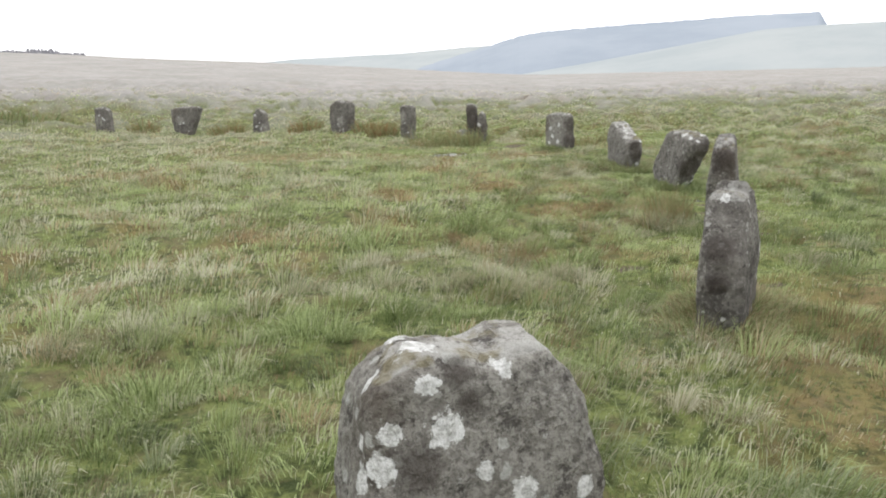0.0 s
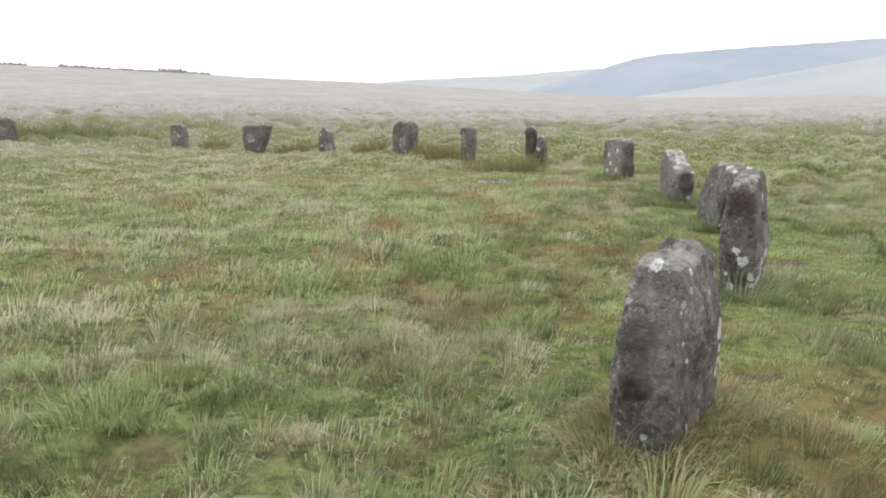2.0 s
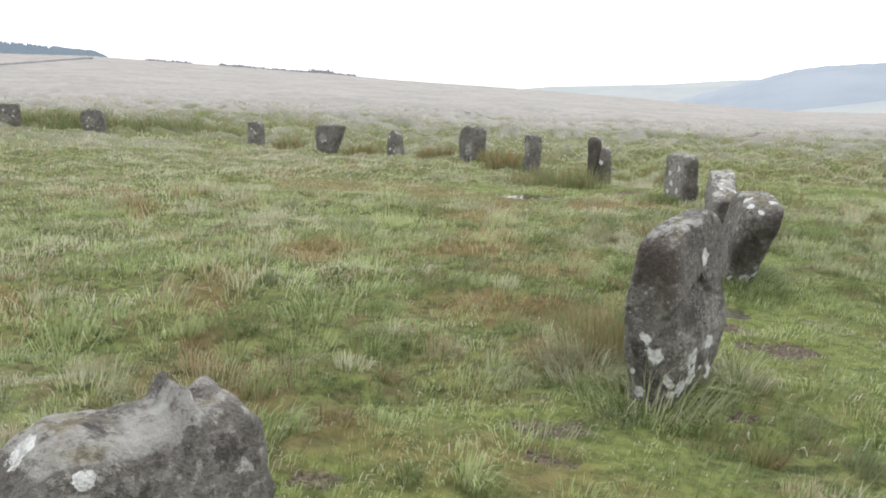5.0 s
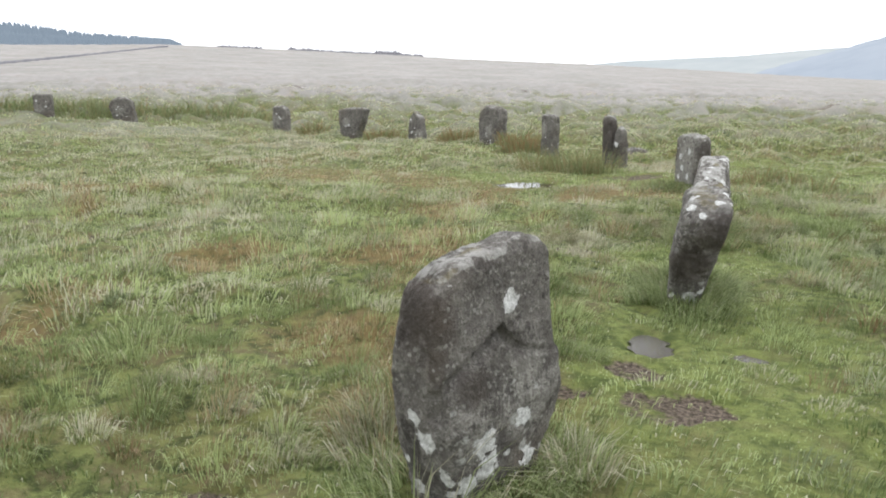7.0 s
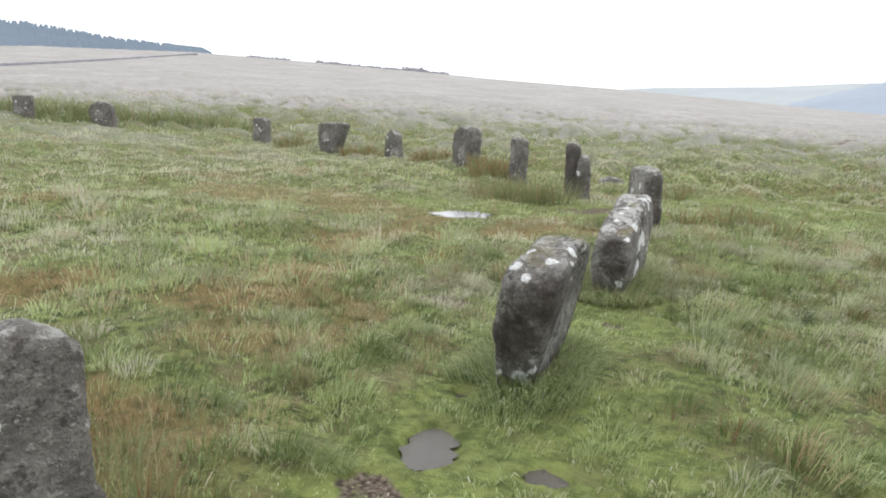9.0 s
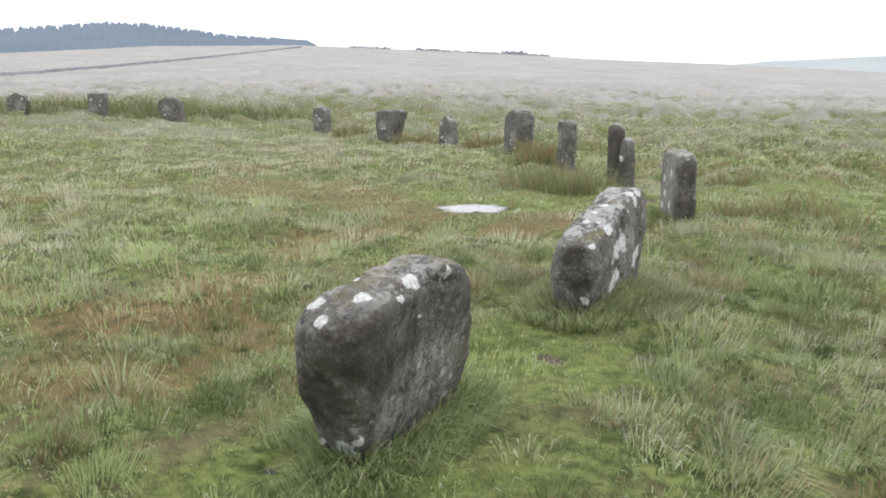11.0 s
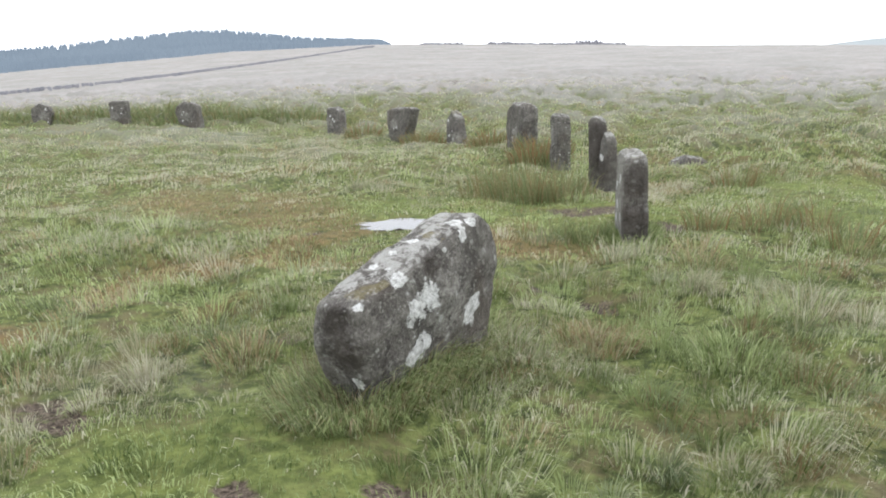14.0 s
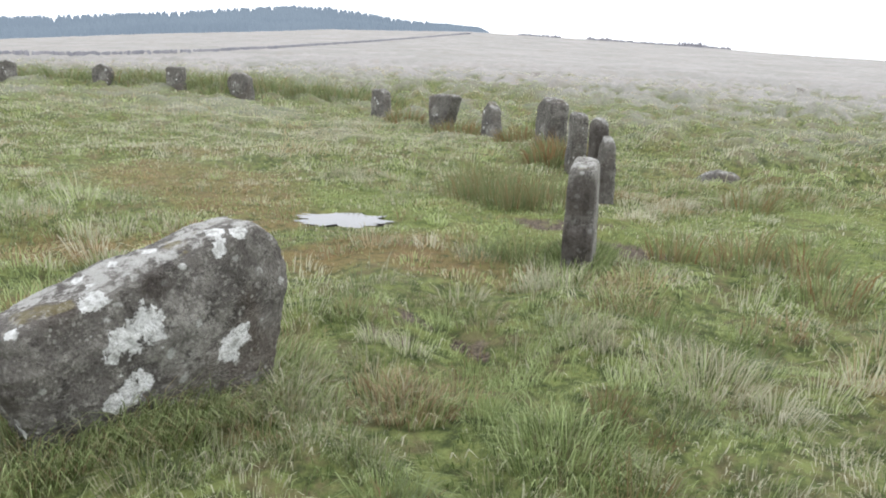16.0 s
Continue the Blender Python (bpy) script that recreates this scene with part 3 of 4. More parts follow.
stone(1.92, 5.05, 62, "tall narrow grey granite stone with a knobbed top", stone_mesh(
    64, [(0, -0.28), (0.35, -0.35), (0.6, -0.30), (0.9, -0.14), (1, -0.10)], [(0, 0.33), (0.5, 0.40), (1, 0.40)],
    [(-1, 0.81), (-0.7, 0.84), (-0.2, 0.82), (0.2, 0.83), (0.34, 0.90), (0.46, 0.83), (0.8, 0.86), (1, 0.83)], [(0, -0.16, 0.14), (0.5, -0.16, 0.14), (1, -0.11, 0.13)], 2, 0.034,
    [(-0.09, 0.02, 0.8, 0.036), (0.33, -0.17, 0.46, 0.03), (0.32, -0.17, 0.40, 0.035), (0.33, -0.17, 0.33, 0.035), (0.34, -0.16, 0.27, 0.03), (0.31, -0.16, 0.21, 0.024), (-0.15, -0.13, 0.61, 0.014), (-0.15, -0.14, 0.57, 0.012),
     (-0.15, -0.14, 0.47, 0.014), (-0.12, -0.15, 0.38, 0.014), (-0.01, -0.12, 0.78, 0.02), (-0.31, 0.09, 0.09, 0.016), (-0.11, -0.17, 0.05, 0.021), (-0.31, -0.03, 0.06, 0.024)],
    [(0.1, 0.7, 0.14, 0.45, 0.02, 0.03), (-0.36, 0.0, 0.36, -0.30, -0.08, 0.16, 0.045, 0.03), (0.16, -0.16, 0.2, 0.2, -0.16, 0.02, 0.03, 0.03)], pale_top=0.6,
    pale=[(0.05, -0.15, 0.6, 0.2)], damp=[(-0.29, 0.01, 0.5, 0.12), (-0.36, 0.0, 0.29, 0.1)]))
stone(3.03, 8.28, 68, "cracked grey granite stone spotted with white lichen", stone_mesh(
    100, [(0, -0.29), (0.3, -0.34), (0.7, -0.36), (0.93, -0.35), (1, -0.32)], [(0, 0.22), (0.3, 0.34), (0.5, 0.34), (0.54, 0.31), (1, 0.31)],
    [(-1, 0.88), (-0.7, 0.93), (0, 0.97), (0.6, 1.00), (1, 0.98)], [(0, -0.17, 0.12), (0.35, -0.21, 0.13), (0.55, -0.17, 0.13), (1, -0.13, 0.08)], 3, 0.024,
    [(0.04, -0.14, 0.75, 0.05), (-0.15, -0.19, 0.22, 0.06), (-0.13, -0.18, 0.13, 0.06), (-0.23, -0.18, 0.07, 0.048), (-0.31, -0.14, 0.12, 0.035), (-0.36, -0.02, 0.35, 0.033), (-0.34, -0.07, 0.26, 0.042),
     (-0.32, 0.06, 0.14, 0.02), (-0.3, 0.03, 0.02, 0.032), (0.07, -0.2, 0.27, 0.042), (0.12, -0.18, 0.09, 0.047), (-0.02, -0.19, 0.15, 0.021), (-0.29, -0.15, 0.05, 0.024), (0.14, -0.16, 0.5, 0.017)],
    [(-0.03, -0.16, 0.64, -0.19, -0.17, 0.57, 0.026, 0.08), (-0.19, -0.17, 0.57, -0.33, -0.17, 0.51, 0.022, 0.05), (-0.33, -0.17, 0.51, -0.36, -0.15, 0.46, 0.018, 0.03), (-0.36, -0.15, 0.46, -0.35, -0.13, 0.36, 0.016, 0.025),
     (-0.03, -0.16, 0.64, 0.08, -0.17, 0.55, 0.022, 0.05), (0.08, -0.17, 0.55, 0.3, -0.15, 0.5, 0.014, 0.025)],
    pale_top=0.7, pale=[(0.1, -0.2, 0.35, 0.2), (-0.2, -0.15, 0.3, 0.16)], damp=[(-0.3, 0.0, 0.75, 0.16), (-0.2, -0.18, 0.46, 0.1)]))
stone(3.50, 11.60, 95, "leaning wedge of grey granite with pale lichen on top", stone_mesh(
    76, [(0, -0.38), (0.4, -0.51), (0.8, -0.64), (1, -0.67)], [(0, 0.44), (0.3, 0.58), (0.6, 0.46), (0.85, 0.34), (1, 0.24)],
    [(-1, 0.75), (-0.6, 0.80), (0, 0.85), (0.5, 0.86), (0.8, 0.84), (1, 0.76)], [(0, -0.10, 0.12), (0.5, -0.21, 0.10), (1, -0.30, 0.03)], 4, 0.038,
    [(-0.25, -0.27, 0.82, 0.046), (-0.52, -0.2, 0.8, 0.04), (-0.37, -0.31, 0.78, 0.027), (-0.1, -0.28, 0.68, 0.02), (-0.16, -0.27, 0.64, 0.018), (0.03, -0.31, 0.79, 0.05), (0.08, -0.3, 0.73, 0.03),
     (-0.43, -0.06, 0.09, 0.05), (-0.45, -0.13, 0.15, 0.034), (-0.35, -0.02, 0.81, 0.045), (-0.58, -0.02, 0.77, 0.035), (-0.66, -0.1, 0.74, 0.03), (-0.45, 0.08, 0.1, 0.025)],
    [(-0.04, -0.31, 0.80, 0.1, -0.30, 0.74, 0.035, 0.05), (0.3, -0.2, 0.5, 0.22, -0.18, 0.25, 0.025, 0.03)], pale_top=0.6,
    pale=[(0.03, -0.19, 0.29, 0.25), (0.28, -0.19, 0.32, 0.2), (-0.27, -0.17, 0.2, 0.14)], damp=[(-0.63, -0.27, 0.62, 0.24), (-0.55, -0.01, 0.37, 0.22), (-0.42, -0.25, 0.47, 0.16), (-0.2, -0.26, 0.55, 0.12)]))
stone(3.42, 14.42, 92, "low sloping granite slab with large white lichen patches", stone_mesh(
    76, [(0, -0.53), (0.5, -0.62), (1, -0.60)], [(0, 0.60), (0.6, 0.64), (1, 0.58)],
    [(-1, 0.50), (-0.5, 0.58), (0, 0.68), (0.5, 0.77), (0.8, 0.80), (1, 0.74)], [(0, -0.16, 0.16), (0.6, -0.20, 0.17), (1, -0.18, 0.13)], 5, 0.032,
    [(-0.08, -0.2, 0.43, 0.08), (-0.16, -0.19, 0.37, 0.07), (-0.23, -0.19, 0.32, 0.04), (0.32, -0.18, 0.25, 0.06), (0.31, -0.18, 0.2, 0.05), (0.35, -0.18, 0.28, 0.05), (-0.15, -0.18, 0.16, 0.06), (-0.09, -0.18, 0.18, 0.05),
     (-0.21, -0.17, 0.11, 0.05), (-0.28, -0.16, 0.55, 0.049), (-0.57, -0.15, 0.48, 0.032), (-0.55, -0.1, 0.07, 0.034), (-0.26, 0.02, 0.6, 0.029), (-0.25, -0.07, 0.59, 0.024),
     (0.27, -0.18, 0.7, 0.045), (0.37, -0.17, 0.75, 0.04), (0.28, -0.12, 0.76, 0.04), (0.03, -0.02, 0.69, 0.033), (-0.12, 0.0, 0.65, 0.024), (0.09, -0.19, 0.64, 0.022)],
    pale_top=0.95, flecks=0.04, pale=[(0.1, -0.21, 0.31, 0.22), (0.1, -0.17, 0.04, 0.16)], damp=[(-0.61, -0.03, 0.39, 0.12), (-0.62, -0.07, 0.24, 0.14), (-0.03, -0.18, 0.58, 0.08)]))
stone(2.85, 18.45, -58, "upright squared granite pillar streaked with lichen", stone_mesh(
    36, [(0, -0.38), (0.6, -0.40), (1, -0.40)], [(0, 0.37), (0.42, 0.40), (0.5, 0.37), (1, 0.35)],
    [(-1, 0.93), (0, 0.98), (1, 0.95)], [(0, -0.13, 0.13), (0.5, -0.12, 0.12), (1, -0.11, 0.11)], 6, 0.022,
    [(-0.2, 0.6, 0.05), (-0.12, 0.42, 0.05), (0.1, 0.7, 0.045), (0.05, 0.3, 0.05), (-0.25, 0.25, 0.05)], pale_top=0.9, flecks=0.1, square=14, pale=[(0.0, -0.12, 0.3, 0.45), (0.0, -0.12, 0.8, 0.4)], damp=[(0.4, 0.0, 0.3, 0.28), (0.38, 0.02, 0.7, 0.22)]), 0.12)

split = stone(1.02, 21.42, -34, "dark granite stone split in two uneven halves", stone_mesh(
    30, [(0, -0.27), (1, -0.30)], [(0, 0.02), (1, -0.04)], [(-1, 1.04), (0, 1.08), (1, 1.04)], [(0, -0.10, 0.10), (1, -0.09, 0.09)], 7, 0.02, pale_top=0.9, damp=[(-0.1, -0.1, 0.6, 0.5)]), 0.05)
half = new("split_half", stone_mesh(30, [(0, 0.01), (0.6, 0.02), (1, 0.07)], [(0, 0.27), (0.6, 0.29), (1, 0.23)], [(-1, 0.76), (0, 0.86), (1, 0.80)], [(0, -0.10, 0.09), (1, -0.08, 0.07)], 17, 0.02,
                                    [(0.12, 0.5, 0.05)], pale_top=0.8, damp=[(0.12, -0.1, 0.3, 0.25)]))
half.parent = split
STONES.append((1.14, 21.39, -52))
FAR = [
    (-0.97, 23.62, -41, "slim upright dark granite post", [(0, -0.20), (1, -0.24)], [(0, 0.22), (1, 0.22)], [(-1, 0.98), (1, 0.96)], 0.14, 8),
    (-3.25, 25.86, -29, "tall lumpy granite block with a rugged top", [(0, -0.32), (0.6, -0.40), (1, -0.34)], [(0, 0.33), (0.7, 0.42), (1, 0.36)], [(-1, 0.98), (-0.3, 1.12), (0.2, 1.08), (1, 1.05)], 0.23, 9),
    (-6.32, 27.45, -17, "small pointed granite stone", [(0, -0.24), (1, -0.22)], [(0, 0.26), (1, 0.2)], [(-1, 0.78), (-0.2, 0.92), (1, 0.76)], 0.17, 10),
    (-9.36, 28.75, -6, "wedge-shaped granite stone wider at the top", [(0, -0.36), (1, -0.54)], [(0, 0.18), (0.5, 0.42), (1, 0.62)], [(-1, 1.04), (0.5, 1.08), (1, 1.07)], 0.22, 11),
    (-12.51, 29.05, 5, "small square-topped grey granite stone", [(0, -0.26), (1, -0.29)], [(0, 0.29), (1, 0.22)], [(-1, 0.93), (0.3, 0.95), (1, 0.86)], 0.2, 12),
    (-18.62, 27.6, 28, "rounded dark granite stone with a notched top", [(0, -0.30), (0.7, -0.47), (1, -0.40)], [(0, 0.44), (1, 0.36)], [(-1, 0.82), (-0.2, 0.94), (0, 0.86), (0.4, 0.93), (1, 0.8)], 0.22, 13),
    (-21.53, 26.56, 40, "squat upright dark granite stone", [(0, -0.30), (1, -0.34)], [(0, 0.34), (1, 0.32)], [(-1, 0.84), (1, 0.86)], 0.22, 14),
    (-23.74, 24.7, 48, "rounded pale-capped granite stone", [(0, -0.25), (0.6, -0.38), (1, -0.32)], [(0, 0.28), (0.6, 0.38), (1, 0.28)], [(-1, 0.66), (0, 0.8), (1, 0.7)], 0.22, 15),
    (-25.7, 22.0, 60, "low weathered granite stone among rushes", [(0, -0.28), (1, -0.3)], [(0, 0.3), (1, 0.25)], [(-1, 0.75), (0, 0.85), (1, 0.75)], 0.2, 16),
]
for x, y, rz, label, left, right, top, half_deep, seed in FAR:
    rnd = random.Random(seed)
    marks = [(rnd.uniform(-0.25, 0.25), rnd.uniform(0.1, 0.8), rnd.uniform(0.02, 0.04)) for _ in range(4)]
    stone(x, y, rz, label, stone_mesh(26, left, right, top, [(0, -half_deep, half_deep), (1, -half_deep * 0.8, half_deep * 0.85)], seed, 0.03, marks, pale_top=0.7, flecks=0.02, square=14, pale=[(rnd.uniform(-0.2, 0.2), -half_deep, rnd.uniform(0.2, 0.7), 0.2)]), {13: 0.1, 14: 0.14, 15: 0.06}.get(seed, 0.0))

boulder = new("boulder", stone_mesh(24, [(0, -0.45), (1, -0.3)], [(0, 0.5), (1, 0.3)], [(-1, 0.1), (0, 0.2), (1, 0.14)], [(0, -0.3, 0.3), (1, -0.2, 0.2)], 33, 0.03, pale_top=1.0))
boulder.matrix_world = pose(0.75, 25.2, float(height(0.75, 25.2)) + 0.05, 0, 0, 30)
tagged(boulder, "low pale flat boulder sunk in the grass", "boulder")


# ---- water ----
def pool(cx, cy, rx, ry, turn, label):
    bm = bmesh.new()
    c, s = math.cos(radians(turn)), math.sin(radians(turn))
    ring = []
    for i in range(64):
        a = 2 * math.pi * i / 64
        w = (1.0 if rx > 0.4 else 1.2) + 0.4 * (noise.noise(Vector((math.cos(a) * 1.7, math.sin(a) * 1.7, cx))) + 0.9 * noise.noise(Vector((math.cos(a) * 5, math.sin(a) * 5, cy))) + 0.6 * noise.noise(Vector((math.cos(a) * 14, math.sin(a) * 14, cy))))
        u, v = rx * w * math.cos(a), ry * w * math.sin(a)
        ring.append(bm.verts.new((u * c - v * s, u * s + v * c, 0)))
    mid = bm.verts.new((0, 0, 0))
    for i in range(64):
        bm.faces.new((ring[i], ring[(i + 1) % 64], mid))
    mesh = bpy.data.meshes.new("puddle")
    bm.to_mesh(mesh)
    mesh.materials.append(WATER if rx > 0.4 else WET_MUD)
    ob = tagged(new("puddle", mesh), label, "puddle")
    ob.location = (cx, cy, -0.018 if rx > 0.4 else -0.036)
    return ob


for w, label in zip(WET, ("shallow bog pool mirroring the white sky", "small muddy puddle beside a leaning stone", "tiny puddle in trodden turf", "tiny wet hollow at the foot of a stone")):
    pool(*w, label)


# ---- grass ----
def blades_mesh(name, x, y, z, h, w, lean, way, tint, material):
    """Bent blades of three triangles each, from arrays."""
    n = len(x)
    dx, dy = np.cos(way), np.sin(way)
    turn = np.random.uniform(0, 2 * math.pi, n)
    sx, sy = np.cos(turn) * w / 2, np.sin(turn) * w / 2
    co = np.empty((n, 5, 3), np.float32)
    mid = 0.55
    mx, my, mz = x + dx * h * lean * 0.35, y + dy * h * lean * 0.35, z + h * mid
    tip = np.sqrt(np.clip(1 - 0.55 * lean ** 2, 0.15, 1))
    tx, ty, tz = x + dx * h * lean, y + dy * h * lean, z + h * tip
    co[:, 0] = np.stack([x - sx, y - sy, z - 0.03], -1)
    co[:, 1] = np.stack([x + sx, y + sy, z - 0.03], -1)
    co[:, 2] = np.stack([mx - sx * 0.8, my - sy * 0.8, mz], -1)
    co[:, 3] = np.stack([mx + sx * 0.8, my + sy * 0.8, mz], -1)
    co[:, 4] = np.stack([tx, ty, tz], -1)
    base = (np.arange(n) * 5)[:, None]
    tris = (base + np.array([0, 1, 3, 0, 3, 2, 2, 3, 4])).astype(np.int32)
    mesh = bpy.data.meshes.new(name)
    mesh.vertices.add(n * 5)
    mesh.vertices.foreach_set("co", co.ravel())
    mesh.loops.add(n * 9)
    mesh.loops.foreach_set("vertex_index", tris.ravel())
    mesh.polygons.add(n * 3)
    mesh.polygons.foreach_set("loop_start", np.arange(0, n * 9, 3, dtype=np.int32))
    mesh.update(calc_edges=True)
    mesh.polygons.foreach_set("use_smooth", np.ones(n * 3, bool))
    set_tint(mesh, np.repeat(tint, 5, axis=0))
    mesh.materials.append(material)
    return mesh


PATH_X, PATH_Y = METRES * np.array([r[1] for r in ROWS]), METRES * np.array([r[2] for r in ROWS])


def off_path(x, y):
    """Distance to the trodden line beside the stones."""
    best = np.full(len(x), 1e9)
    for i in range(0, len(PATH_X), 2):
        best = np.minimum(best, np.hypot(x - PATH_X[i], y - PATH_Y[i]))
    return best


def clear_of_stones(x, y):
    ok = np.ones(len(x), bool)
    for sx, sy, rz in STONES:
        c, s = math.cos(radians(rz)), math.sin(radians(rz))
        u, v = (x - sx) * c + (y - sy) * s, -(x - sx) * s + (y - sy) * c
        ok &= ~((np.abs(u) < 0.36) & (np.abs(v) < 0.13))
    for cx, cy, rx, ry, turn in WET:
        ok &= blob(x, y, cx, cy, rx * 1.05 + 0.1, ry * 1.05 + 0.1, turn) < 0.4
    return ok


def sward(name, label, count, near, far, tall, wide, seed, clump):
    """Grass in a band of distance from the walk, thickened into tussocks."""
    rs = np.random.RandomState(seed)
    # Farther bands get lighter blades: pale haze painted into their tone.
    box, far_lift = far + 2, 0.5 if near > 10 else 0.36 if near > 4 else 0.03
    x = rs.uniform(-box - 1, 7 + min(box, 30), count * 4)
    y = rs.uniform(0.2, 14 + box, count * 4)
    if far > 20:
        x = rs.uniform(-far, far * 0.75, count * 4)
        y = rs.uniform(4, 14 + far, count * 4)
    d = off_path(x, y)
    tuss = vnoise(x, y, clump, 41) * 0.65 + vnoise(x, y, clump * 0.45, 42) * 0.35
    dry_pale, red, bare, lawn = turf(x, y)
    keep = (d >= near) & (d < far) & clear_of_stones(x, y) & (bare < 0.25 + 0.9 * rs.rand(len(x))) & (rs.rand(len(x)) < 0.45 + 0.2 * lawn + 0.8 * ramp(tuss, 0.35, 0.65))
    az = np.degrees(np.arctan2(-(x - 3.0), y + 2.0))
    keep &= (az > -42) & (az < 80)
    pick = np.nonzero(keep)[0][:count]
    x, y, d, tuss, dry_pale, red, lawn = (q[pick] for q in (x, y, d, tuss, dry_pale, red, lawn))
    n = len(x)
    short = np.maximum.reduce([lawn, 0.75 * blob(x, y, -3.0, 17.9, 3.2, 1.5), blob(x, y, 0.3, 17.5, 1.3, 1.1)])
    h = tall * (0.45 + 1.0 * ramp(tuss, 0.35, 0.7)) * (1 - 0.35 * short) * rs.uniform(0.55, 1.3, n)
    e = 0.05 * clump / 0.45
    gx = vnoise(x + e, y, clump, 41) - vnoise(x - e, y, clump, 41)
    gy = vnoise(x, y + e, clump, 41) - vnoise(x, y - e, clump, 41)
    way = np.arctan2(-gy - 0.05, -gx + 0.09) + rs.normal(0, 0.6, n)
    lean = np.clip(rs.normal(0.98, 0.22, n), 0.2, 1.3)
    tint = np.stack([np.clip(dry_pale + rs.normal(0, 0.12, n), 0, 1), red, np.clip(0.65 * ramp(0.6 * vnoise(x, y, 0.3, 81) + 0.4 * vnoise(x, y, 0.9, 82), 0.34, 0.64) + 0.4 * rs.rand(n) - 0.05 + 0.8 * far_lift + 0.2 * lawn, 0, 1), np.ones(n)], -1)
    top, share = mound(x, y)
    # A tenth are dark at random; more in hollows, shade put into colour.
    bleached, dark_shaded = rs.rand(n) < 0.06, rs.rand(n) < 0.10 + 0.5 * share * (1 - ramp(top, 0.2, 0.6))
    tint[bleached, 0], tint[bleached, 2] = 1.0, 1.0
    tint[dark_shaded, 0], tint[dark_shaded, 2] = 0.0, 0.05
    lean[bleached] = 1.2
    h = h * (1 - 0.6 * share * (1 - top))
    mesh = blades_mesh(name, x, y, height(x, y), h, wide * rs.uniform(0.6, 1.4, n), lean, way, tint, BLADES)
    tagged(new(name, mesh), label, "grass", kind="stuff")


def tussocks(name, label, count, near, far, tall, wide, blades, radius, seed):
    """Separate mop-headed tussocks, each with a colour of its own."""
    rs = np.random.RandomState(seed)
    x = rs.uniform(-far * 1.1 - 3, 8 + far, count * 12)
    y = rs.uniform(0.4, 16 + far * 1.1, count * 12)
    d = off_path(x, y)
    dry_pale, red, bare, lawn = turf(x, y)
    az = np.degrees(np.arctan2(-(x - 3.0), y + 2.0))
    short = np.maximum.reduce([lawn, 0.8 * blob(x, y, -3.0, 17.9, 3.2, 1.5), blob(x, y, 0.3, 17.5, 1.3, 1.1)])
    keep = (d >= near) & (d < far) & (az > -42) & (az < 80) & (bare < 0.3) & (rs.rand(len(x)) > 0.85 * short) & clear_of_stones(x, y)
    pick = np.nonzero(keep)[0][:count]
    x, y, dry_pale, red, short = (q[pick] for q in (x, y, dry_pale, red, short))
    n = len(x)
    size = radius * rs.lognormal(0, 0.35, n)
    kind = rs.rand(n)
    t_dry = np.clip(dry_pale * 0.8 + np.where(kind < 0.5, 0.0, np.where(kind < 0.62, 0.05, np.where(kind < 0.87, 0.45, 0.2))), 0, 1)
    t_red = np.clip(red * 0.7 + np.where(kind >= 0.84, 0.7, 0.0), 0, 1)
    t_blue = np.where((kind >= 0.5) & (kind < 0.62), 0.0, 1.0)
    top, share = mound(x, y)
    t_tall = tall * rs.lognormal(-0.05, 0.35, n) * (1 - 0.5 * short) * (1 - 0.5 * share * (1 - top))
    i = np.repeat(np.arange(n), blades)
    m = len(i)
    q, a = np.sqrt(rs.rand(m)), rs.uniform(0, 2 * math.pi, m)
    bx, by = x[i] + size[i] * q * np.cos(a), y[i] + size[i] * q * np.sin(a)
    h = t_tall[i] * rs.uniform(0.6, 1.2, m) * (1.1 - 0.35 * q)
    comb = vnoise(x, y, 5.0, 71) * 1.6 - 1.1
    gx, gy = q * np.cos(a) + 0.55 * np.cos(comb[i]), q * np.sin(a) + 0.55 * np.sin(comb[i])
    way = np.arctan2(gy, gx) + rs.normal(0, 0.3, m)
    lean = np.clip(np.hypot(gx, gy) * 1.1 + rs.normal(0, 0.22, m), 0.05, 1.3)
    # Tussocks far from the walk are lightened too, as haze in the colour.
    tone, far_lift = ramp(rs.rand(n), 0.1, 0.9), 0.5 if near > 10 else 0.36 if near > 4 else 0.03
    tint = np.stack([np.clip(t_dry[i] + rs.normal(0, 0.1, m), 0, 1), t_red[i], np.clip(0.7 * tone[i] + 0.35 * rs.rand(m) - 0.05 + 0.8 * far_lift, 0, 1), t_blue[i]], -1)
    ok = clear_of_stones(bx, by)
    bx, by, h, lean, way, tint = bx[ok], by[ok], h[ok], lean[ok], way[ok], tint[ok]
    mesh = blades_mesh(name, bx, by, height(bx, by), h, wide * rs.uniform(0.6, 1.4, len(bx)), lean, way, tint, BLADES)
    tagged(new(name, mesh), label, "grass", kind="stuff")


sward("short_turf", "short trodden green turf between the tussocks", 140000, 0.0, 5.5, 0.065, 0.006, 5, 0.3)
sward("middle_turf", "short green and straw turf inside the stone ring", 70000, 5.5, 12.0, 0.06, 0.012, 2, 0.5)
sward("ring_turf", "pale moor turf across the stone ring", 70000, 12.0, 25.0, 0.05, 0.018, 3, 0.7)
sward("outer_turf", "pale rough moor grass beyond the stones", 36000, 25.0, 80.0, 0.05, 0.045, 4, 1.1)
tussocks("near_tussocks", "mop-headed green, straw and rusty grass tussocks", 2100, 0.0, 5.0, 0.125, 0.005, 100, 0.125, 6)
tussocks("middle_tussocks", "mixed green and straw grass tussocks in the ring", 2300, 5.0, 12.0, 0.13, 0.009, 50, 0.2, 7)
